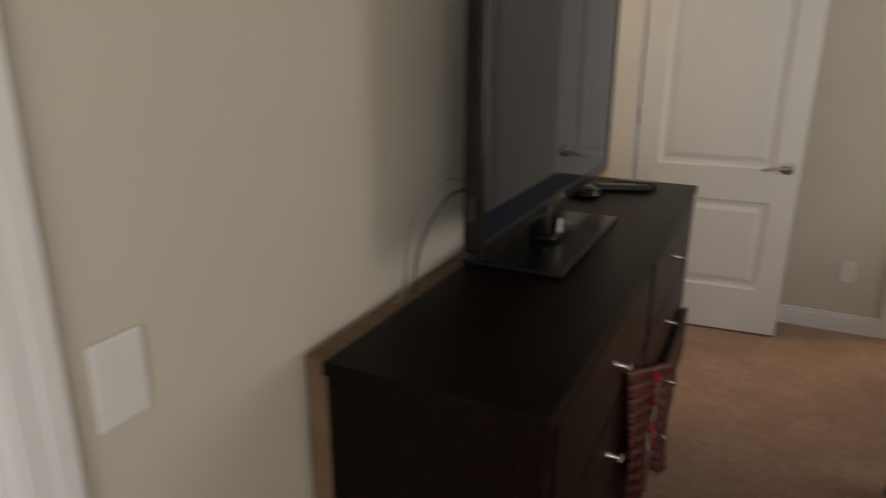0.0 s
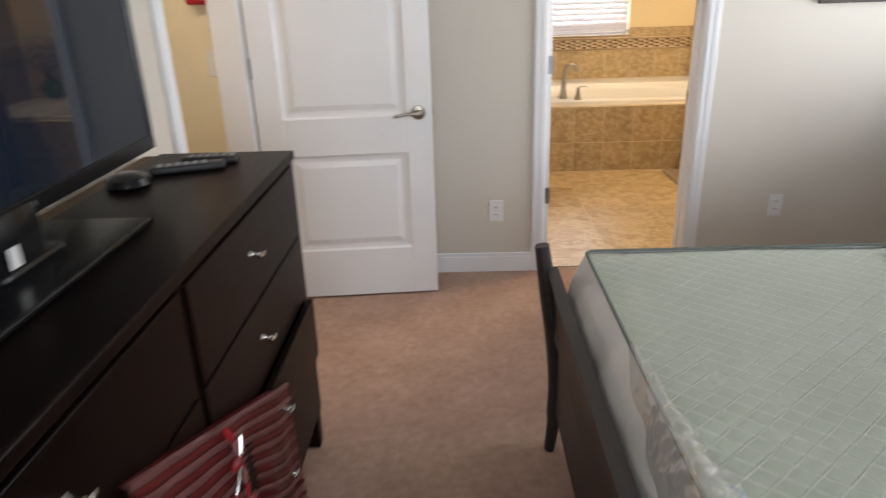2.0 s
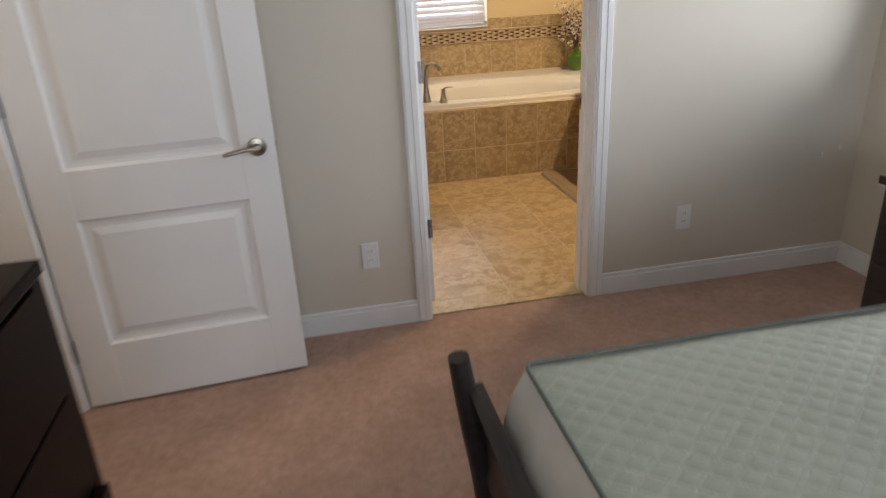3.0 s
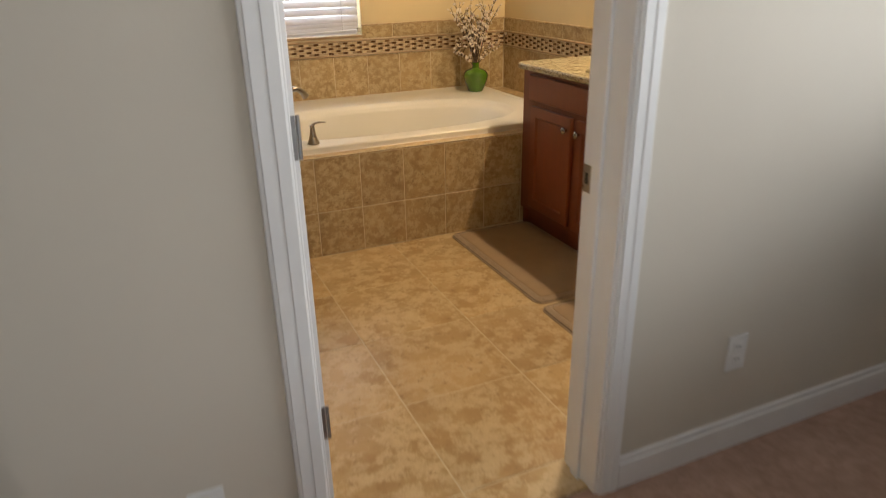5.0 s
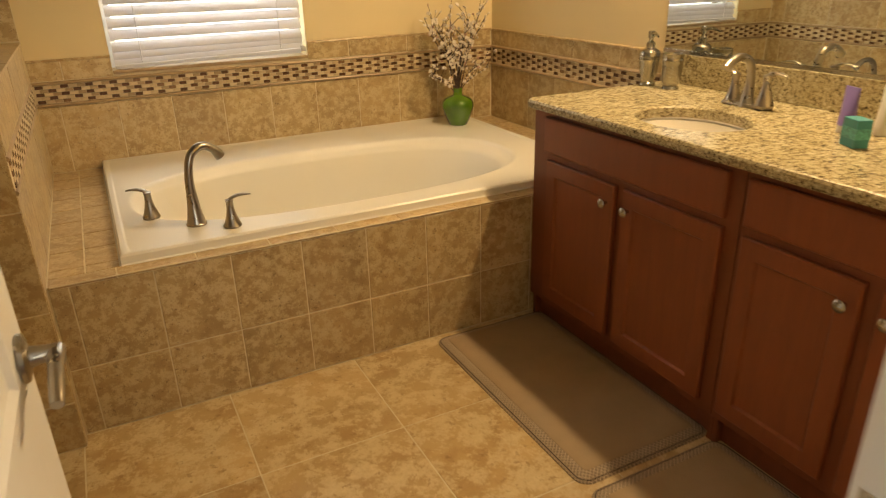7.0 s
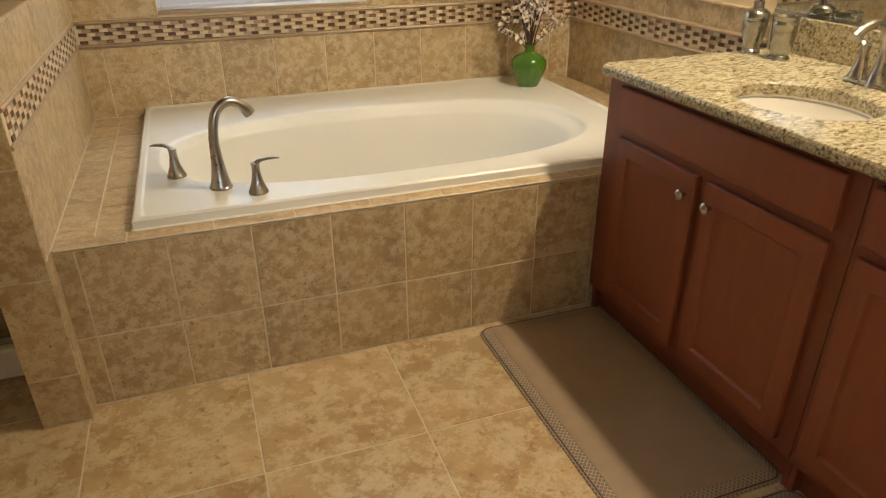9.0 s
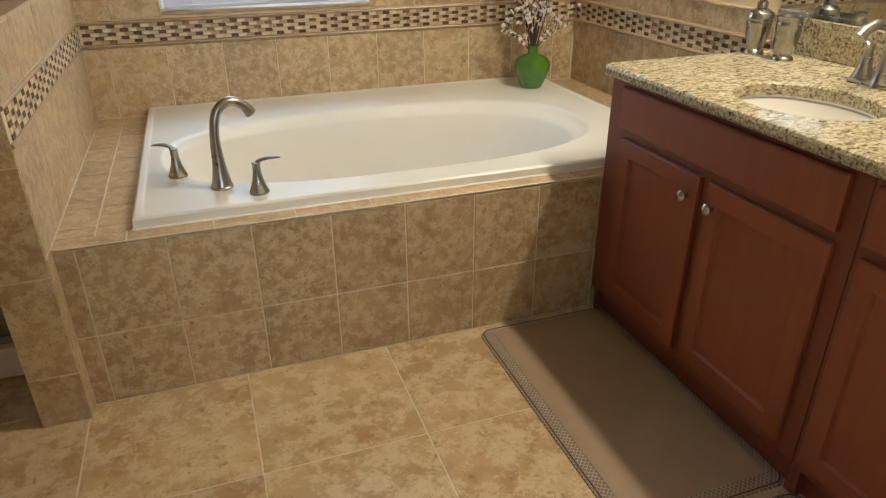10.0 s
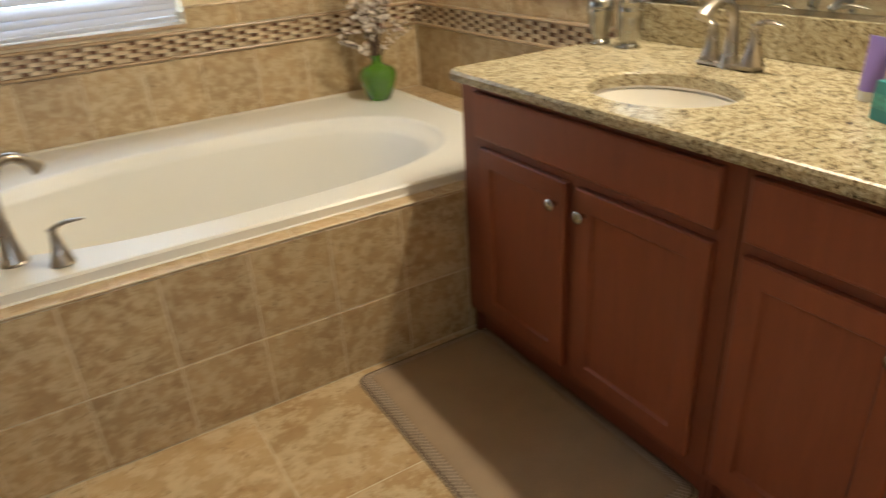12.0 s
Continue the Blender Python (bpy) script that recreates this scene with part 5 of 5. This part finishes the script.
def wrap_folds():
    """Crumpled clear plastic lying over the foot edge of the mattress."""
    bm = bmesh.new()
    n, m = 170, 22
    profile = [(0.55, 0.022), (0.60, 0.024), (0.65, 0.014), (0.69, -0.004), (0.72, -0.018), (0.742, -0.03)]
    grid = []
    for i in range(n + 1):
        y = 0.985 + 0.95 * i / n
        reach = (1 - i / n) ** 0.7 * (0.8 + 0.35 * noise.noise(Vector((y * 9, 0, 7))))
        row = []
        for j in range(m + 1):
            f = j / m
            w = abs(0.011 * noise.noise(Vector((y * 22, f * 3, 0))) + 0.006 * noise.noise(Vector((y * 48, f * 7, 3))))
            w *= min(1, 4 * (1 - i / n)) * math.sin(math.pi * f)
            if f < 0.6:
                z = 0.742 - 0.19 * reach * (1 - f / 0.6)
                out = -0.03
                for (za, oa), (zb, ob) in zip(profile, profile[1:]):
                    if za <= z <= zb:
                        out = oa + (ob - oa) * (z - za) / (zb - za)
                row.append(bm.verts.new((MX0 - out - 0.0035 - w, y, z + 0.002 + 0.006 * (f / 0.6) ** 3)))
            else:
                g = (f - 0.6) / 0.4
                row.append(bm.verts.new((MX0 + 0.03 + g * 0.11 * reach, y, 0.7505 + 0.006 * math.sin(math.pi * g) + w)))
        grid.append(row)
    for a, b in zip(grid, grid[1:]):
        for k in range(m):
            bm.faces.new((a[k], b[k], b[k + 1], a[k + 1]))
    bmesh.ops.recalc_face_normals(bm, faces=bm.faces[:])
    return bm


wrap = part("plastic_wrap", wrap_folds(), PLASTIC_WRAP, mattress, "crumpled clear plastic wrap", True)

sheet = thing("folded_sheet", (2.4, 2.0, 0.75), "white folded sheet lying on the quilted mattress", "bed sheet")
sbm = bmesh.new()
sgrid = []
for i in range(41):
    srow = []
    for j in range(31):
        x, y = 1.80 + 0.10 * (1 - j / 30) + 1.05 * i / 40, 1.35 + 1.08 * j / 30
        srow.append(sbm.verts.new((x, y, 0.752 + 0.018 * min(1, i / 3, j / 3, (40 - i) / 3, (30 - j) / 3) + 0.006 * noise.noise(Vector((x * 9, y * 9, 1))))))
    sgrid.append(srow)
for a, b in zip(sgrid, sgrid[1:]):
    for j in range(30):
        sbm.faces.new((a[j], b[j], b[j + 1], a[j + 1]))
bmesh.ops.solidify(sbm, geom=sbm.faces[:], thickness=0.01)
part("cloth", sbm, LINEN, sheet, "", True)

stand = thing("nightstand", (2.78, 3.02, 0), "dark wooden nightstand between bed and wall", "nightstand")
part("top", box(2.50, 3.02, 2.76, 3.25, 0.715, 0.745, 0.004), BED_WOOD, stand)
part("body", box(2.52, 3.0, 2.78, 3.235, 0.16, 0.714, 0.003), BED_WOOD, stand)
for z0, z1 in ((0.19, 0.44), (0.455, 0.695)):
    dr = part("drawer", box(2.505, 2.521, 2.80, 3.215, z0, z1, 0.003), BED_WOOD, stand)
    part("handle", tube([(2.49, 2.96, (z0 + z1) / 2), (2.49, 3.06, (z0 + z1) / 2)], 0.006, 8), CHROME, dr)
for lx in (2.525, 2.95):
    for ly in (2.785, 3.19):
        part("leg", box(lx, lx + 0.04, ly, ly + 0.04, 0, 0.165, 0.003), BED_WOOD, stand)


# ---- wall plates, hooks, pictures in the bedroom ----
def outlet(x, z, label, kind="outlet"):
    o = thing("wall_outlet", (x, NY0, z), label, "outlet")
    part("plate", box(x - 0.036, x + 0.036, NY0 - 0.006, NY0 - 0.0005, z - 0.058, z + 0.058, 0.003), PLATE, o)
    for dz in (-0.02, 0.02):
        face = part("socket", box(x - 0.017, x + 0.017, NY0 - 0.0078, NY0 - 0.0055, z + dz - 0.0145, z + dz + 0.0145, 0.001), PLATE, o)
        for dx in (-0.006, 0.006):
            part("slot", box(x + dx - 0.0012, x + dx + 0.0012, NY0 - 0.0084, NY0 - 0.0076, z + dz - 0.003, z + dz + 0.006), SLOT, face)


outlet(0.832, 0.342, "white duplex outlet on the wall by the open door")
outlet(2.285, 0.338, "white duplex outlet on the wall beside the bed")
sw = thing("wall_plate", (WX0, 0.526, 1.142), "white blank cover plate on the wall by the dresser", "wall plate")
part("plate", box(WX0 + 0.0005, WX0 + 0.006, 0.487, 0.564, 1.083, 1.2, 0.003), PLATE, sw)
part("screw", turned(lathe([(0, 0), (0.004, 0), (0.003, 0.001), (0, 0.0012)], 12), Matrix.Translation((WX0 + 0.006, 0.526, 1.18)) @ Matrix.Rotation(radians(90), 4, "Y")), PLATE, sw)
hsw = thing("light_switch", (-0.455, 3.84, 1.2), "white light switch on the hall wall", "light switch")
part("plate", box(-0.497, -0.427, 3.834, 3.8395, 1.10, 1.215, 0.003), PLATE, hsw)
part("toggle", box(-0.466, -0.458, 3.825, 3.8345, 1.15, 1.168, 0.002), PLATE, hsw)
for hx, hz in ((2.97, 0.562), (3.06, 0.588)):
    hook = thing("wall_hook", (hx, NY0, hz), "tiny clear plastic hook on the wall", "hook")
    part("body", join(box(hx - 0.006, hx + 0.006, NY0 - 0.004, NY0 - 0.0004, hz - 0.012, hz + 0.012, 0.002), tube(curve_points([(hx, NY0 - 0.004, hz), (hx, NY0 - 0.014, hz - 0.006), (hx, NY0 - 0.016, hz + 0.004)], 4), 0.002, 6)), PLATE, hook)
wall_pic = thing("picture_frame", (2.6, NY0, 1.6), "dark framed picture on the bedroom wall", "picture")
part("frame", join(box(2.335, 2.885, NY0 - 0.024, NY0 - 0.001, 1.325, 1.375, 0.003), box(2.335, 2.885, NY0 - 0.024, NY0 - 0.001, 1.87, 1.90, 0.003), box(2.335, 2.365, NY0 - 0.024, NY0 - 0.001, 1.375, 1.87, 0.003), box(2.855, 2.885, NY0 - 0.024, NY0 - 0.001, 1.375, 1.87, 0.003)), FRAME_DARK, wall_pic)
part("card", box(2.365, 2.855, NY0 - 0.012, NY0 - 0.002, 1.375, 1.87), CREAM_CARD, wall_pic)

red = thing("hanging_stocking", (-0.478, 3.80, 1.5), "red fabric stocking hanging on the hall wall", "decoration")
part("body", box(-0.545, -0.44, 3.795, 3.835, 1.412, 1.78, 0.018, 4), RED_SHINY, red, "", True)
part("cuff", box(-0.548, -0.437, 3.792, 3.8375, 1.475, 1.505, 0.012, 3), LINEN, red, "white band", True)
part("loop", tube(curve_points([(-0.50, 3.82, 1.76), (-0.52, 3.82, 1.83), (-0.48, 3.825, 1.85), (-0.49, 3.82, 1.77)], 5), 0.004, 6), RED_CLOTH, red)

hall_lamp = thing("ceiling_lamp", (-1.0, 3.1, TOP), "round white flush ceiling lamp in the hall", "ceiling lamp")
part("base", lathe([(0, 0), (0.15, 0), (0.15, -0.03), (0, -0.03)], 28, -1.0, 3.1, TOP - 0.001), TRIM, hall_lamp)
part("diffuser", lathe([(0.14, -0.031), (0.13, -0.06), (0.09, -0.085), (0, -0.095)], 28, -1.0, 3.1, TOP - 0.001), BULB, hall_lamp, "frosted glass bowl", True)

# windows of the bedroom
for nm, args in (("window_2", "e"), ("window_3", "s")):
    w = thing(nm, (3.2, 2.6, 1.5) if args == "e" else (1.6, SY - 0.07, 1.5), "white framed bedroom window", "window")
    w["kind"] = "structure"
    if args == "e":
        bars = [(3.22, 3.27, EW0, EW1, 0.75, 0.8), (3.22, 3.27, EW0, EW1, 2.15, 2.2), (3.22, 3.27, EW0, EW0 + 0.05, 0.8, 2.15), (3.22, 3.27, EW1 - 0.05, EW1, 0.8, 2.15), (3.22, 3.27, 3.18, 3.22, 0.8, 2.15)]
    else:
        bars = [(SW0, SW1, SY - 0.1, SY - 0.05, 0.85, 0.9), (SW0, SW1, SY - 0.1, SY - 0.05, 2.1, 2.15), (SW0, SW0 + 0.05, SY - 0.1, SY - 0.05, 0.9, 2.1), (SW1 - 0.05, SW1, SY - 0.1, SY - 0.05, 0.9, 2.1), (1.08, 1.12, SY - 0.1, SY - 0.05, 0.9, 2.1)]
    for bars_box in bars:
        part("window_frame", box(*bars_box, 0.003), TRIM, w)

# ---- tiles, piece by piece ----
prng = random.Random(11)
G = 0.004


def tile_run(name, parent, cells, mat, thick, plane):
    """Tiles of given cells (a0, a1, b0, b1) on a plane: 'z' lies flat, 'y' and 'x' stand."""
    cache = {}
    axis, at = plane
    for a0, a1, b0, b1 in cells:
        w, h = round(a1 - a0 - G, 4), round(b1 - b0 - G, 4)
        if w < 0.008 or h < 0.008:
            continue
        key = (w, h)
        if key not in cache:
            dims = {"z": (w, h, thick), "y": (w, thick, h), "x": (thick, w, h)}[axis]
            cache[key] = slab_mesh(name, *dims, mat, 0.0014)
        ca, cb = (a0 + a1) / 2, (b0 + b1) / 2
        jig = prng.uniform(-0.0004, 0.0004)
        piece(name, cache[key], {"z": (ca, cb, at + jig), "y": (ca, at + jig, cb), "x": (at + jig, ca, cb)}[axis], parent)


def cuts(start, pitch, lo, hi):
    k = math.ceil((lo - start) / pitch)
    inner = []
    while start + k * pitch < hi - 0.006:
        if start + k * pitch > lo + 0.006:
            inner.append(start + k * pitch)
        k += 1
    return [lo] + inner + [hi]


def cells(xs, ys):
    return [(a, b, c, d) for a, b in zip(xs, xs[1:]) for c, d in zip(ys, ys[1:])]


# floor
floor_cells = cells(cuts(1.949, PITCH, -0.28, BX1), cuts(6.045, PITCH, NY0 + 0.056, 7.39))
floor_cells = [c for c in floor_cells if not (c[2] > 6.0 and c[0] > 0.9)]
tile_run("floor_tile", structure_floor, floor_cells, FLOOR_TILE, 0.008, ("z", -0.004))
# apron
TP = 0.2335
tile_run("wall_tile", tub_deck, cells(cuts(1.800, TP, PX1, BX1), [0.001, 0.235, 0.512]), WALL_TILE, 0.008, ("y", APRON + 0.0035))
# deck strips
tile_run("deck_tile", tub_deck, cells(cuts(1.70, TP, PX1, BX1), [APRON - 0.003, TY0]), DECK_TILE, 0.010, ("z", 0.5175))
tile_run("deck_tile", tub_deck, cells([PX1, 1.148, TX0], cuts(6.32, 0.155, TY0, BY1 - 0.01)), DECK_TILE, 0.010, ("z", 0.5175))
tile_run("deck_tile", tub_deck, cells([TX1, 3.258, BX1 - 0.01], cuts(6.25, 0.155, TY0, BY1 - 0.01)), DECK_TILE, 0.010, ("z", 0.5175))
part("edge_trim", tube([(PX1 + 0.006, APRON - 0.001, 0.5195), (BX1, APRON - 0.001, 0.5195)], 0.0025, 6), GROUT, tub_deck, "pale rounded edge")

B0, B1 = 0.835, 0.912           # mosaic band
backing = structure("tile_backing", join(box(PX1, WIN0, BY1 - 0.006, BY1, 0.51, 1.012), box(WIN1, BX1 - 0.006, BY1 - 0.006, BY1, 0.51, 1.012), box(WIN0, WIN1, BY1 - 0.006, BY1, 0.51, WZ0 - 0.012), box(BX1 - 0.006, BX1 - 0.0005, 6.03, BY1, 0.0, 1.012)), GROUT, "tan wall tiles around the tub with pale grout", "wall tiles")
low, high = [0.522, B0 - 0.016], [B1 + 0.016, 1.012]
tile_run("wall_tile", backing, cells(cuts(1.834, TP, PX1, BX1 - 0.012), low), WALL_TILE, 0.008, ("y", BY1 - 0.0042))
tile_run("wall_tile", backing, cells(cuts(1.834, 0.33, PX1, WIN0), high) + cells(cuts(1.834, 0.33, WIN1, BX1 - 0.012), high), WALL_TILE, 0.008, ("y", BY1 - 0.0042))
tile_run("wall_tile", backing, cells(cuts(6.30, TP, 6.046, BY1 - 0.014), low), WALL_TILE, 0.008, ("x", BX1 - 0.0042))
tile_run("wall_tile", backing, cells(cuts(6.30, 0.33, 6.046, BY1 - 0.014), high), WALL_TILE, 0.008, ("x", BX1 - 0.0042))
# half wall: tub side, end and cap
tile_run("wall_tile", half_wall, cells(cuts(6.28, 0.33, PY0 + 0.004, BY1 - 0.014), [0.522, B0 - 0.016]), WALL_TILE, 0.008, ("x", PX1 - 0.0045))
tile_run("wall_tile", half_wall, cells(cuts(6.28, 0.33, PY0 + 0.004, BY1 - 0.014), [B1 + 0.016, PZ - 0.005]), WALL_TILE, 0.008, ("x", PX1 - 0.0045))
tile_run("wall_tile", half_wall, cells([PY0 + 0.004, APRON], [0.001, 0.235, 0.522]), WALL_TILE, 0.008, ("x", PX1 - 0.0045))
tile_run("wall_tile", half_wall, cells([PX0, PX1], [0.001, 0.165, 0.47, 0.775, PZ - 0.002]), WALL_TILE, 0.008, ("y", PY0 + 0.0035))
tile_run("wall_tile", half_wall, cells(cuts(6.28, 0.33, PY0 + 0.004, BY1 - 0.014), [0.001, 0.3, 0.6, 0.9, PZ - 0.002]), WALL_TILE, 0.008, ("x", PX0 + 0.0045))
tile_run("deck_tile", half_wall, cells([PX0 - 0.004, PX1 + 0.004], cuts(6.28, 0.33, PY0 - 0.003, BY1 - 0.004)), DECK_TILE, 0.010, ("z", PZ + 0.0005))
# shower far wall above and behind the half wall
shower_back = structure("shower_tile_backing", box(-0.28, PX1, BY1 - 0.006, BY1 - 0.0005, 0.0, 2.2), GROUT, "tan tiled shower wall", "wall tiles")
tile_run("wall_tile", shower_back, cells(cuts(0.05, 0.33, -0.28, PX0), cuts(0.1, 0.305, 0.0, 2.2)) + cells([PX0, PX1], [PZ + 0.01, 1.35, 1.655, 1.96, 2.2]), WALL_TILE, 0.008, ("y", BY1 - 0.0042))

# liners above and below the mosaic
for z0 in (B0 - 0.016, B1):
    zc = z0 + 0.008
    part("liner", join(tube([(PX1, BY1 - 0.0125, zc), (BX1 - 0.012, BY1 - 0.0125, zc)], 0.0075, 8)), LINER, backing, "brown pencil liner", True)
    part("liner", tube([(BX1 - 0.0125, 6.046, zc), (BX1 - 0.0125, BY1 - 0.02, zc)], 0.0075, 8), LINER, backing, "brown pencil liner", True)
    part("liner", tube([(PX1 - 0.002, PY0 + 0.004, zc), (PX1 - 0.002, BY1 - 0.02, zc)], 0.0075, 8), LINER, half_wall, "brown pencil liner", True)
for x0, x1 in ((PX1, WIN0), (WIN1, BX1 - 0.012)):
    part("cap_trim", tube([(x0, BY1 - 0.008, 1.014), (x1, BY1 - 0.008, 1.014)], 0.006, 8), DECK_TILE, backing, "rounded tile cap", True)
part("cap_trim", tube([(BX1 - 0.008, 6.046, 1.014), (BX1 - 0.008, BY1 - 0.02, 1.014)], 0.006, 8), DECK_TILE, backing, "rounded tile cap", True)

# mosaic chips: rows of little bricks, a dark one after each two pale ones
CH, CW = (B1 - B0) / 5, 0.0328
chip = [slab_mesh("mosaic_chip", CW - 0.0018, 0.006, CH - 0.0018, m, 0.0006) for m in MOSAIC]


def chip_kind(col, row):
    k = (col + (row % 2)) % 3
    if k == 0:
        return 0 if prng.random() > 0.16 else 4
    return ((1, 3, 1) if k == 1 else (2, 3, 2))[prng.randrange(3)]


for row in range(5):
    x = PX1 + 0.01 - (CW / 2 if row % 2 else 0)
    col = 0
    while x < BX1 - 0.03:
        if x > PX1:
            piece("mosaic_chip", chip[chip_kind(col, row)], (x + CW / 2, BY1 - 0.0085, B0 + CH * (row + 0.5)), backing)
        x += CW
        col += 1


def chip_band(name, x, y0, y1, parent):
    """The rest of the mosaic along a side wall, joined."""
    me = bpy.data.meshes.new(name)
    verts, faces, mats = [], [], []
    for row in range(5):
        y = y0 - (CW / 2 if row % 2 else 0)
        col = 0
        while y < y1 - 0.01:
            a, b = max(y, y0) + 0.0007, min(y + CW, y1) - 0.0007
            z0, z1 = B0 + CH * row + 0.0007, B0 + CH * (row + 1) - 0.0007
            i = len(verts)
            verts += [(x + sx * 0.003, yy, zz) for sx in (-1, 1) for yy, zz in ((a, z0), (b, z0), (b, z1), (a, z1))]
            faces += [(i, i + 3, i + 2, i + 1), (i + 4, i + 5, i + 6, i + 7), (i, i + 1, i + 5, i + 4), (i + 2, i + 3, i + 7, i + 6), (i + 1, i + 2, i + 6, i + 5), (i + 3, i, i + 4, i + 7)]
            mats += [chip_kind(col, row)] * 6
            y += CW
            col += 1
    me.from_pydata(verts, [], faces)
    for m in MOSAIC:
        me.materials.append(m)
    me.polygons.foreach_set("material_index", mats)
    ob = new(name, me)
    ob.parent = parent
    tagged(ob, "brown and cream mosaic chips", kind="stuff")


chip_band("mosaic_band", BX1 - 0.0085, 6.05, BY1 - 0.02, backing)
chip_band("mosaic_band", PX1 - 0.0015, PY0 + 0.03, BY1 - 0.02, half_wall)
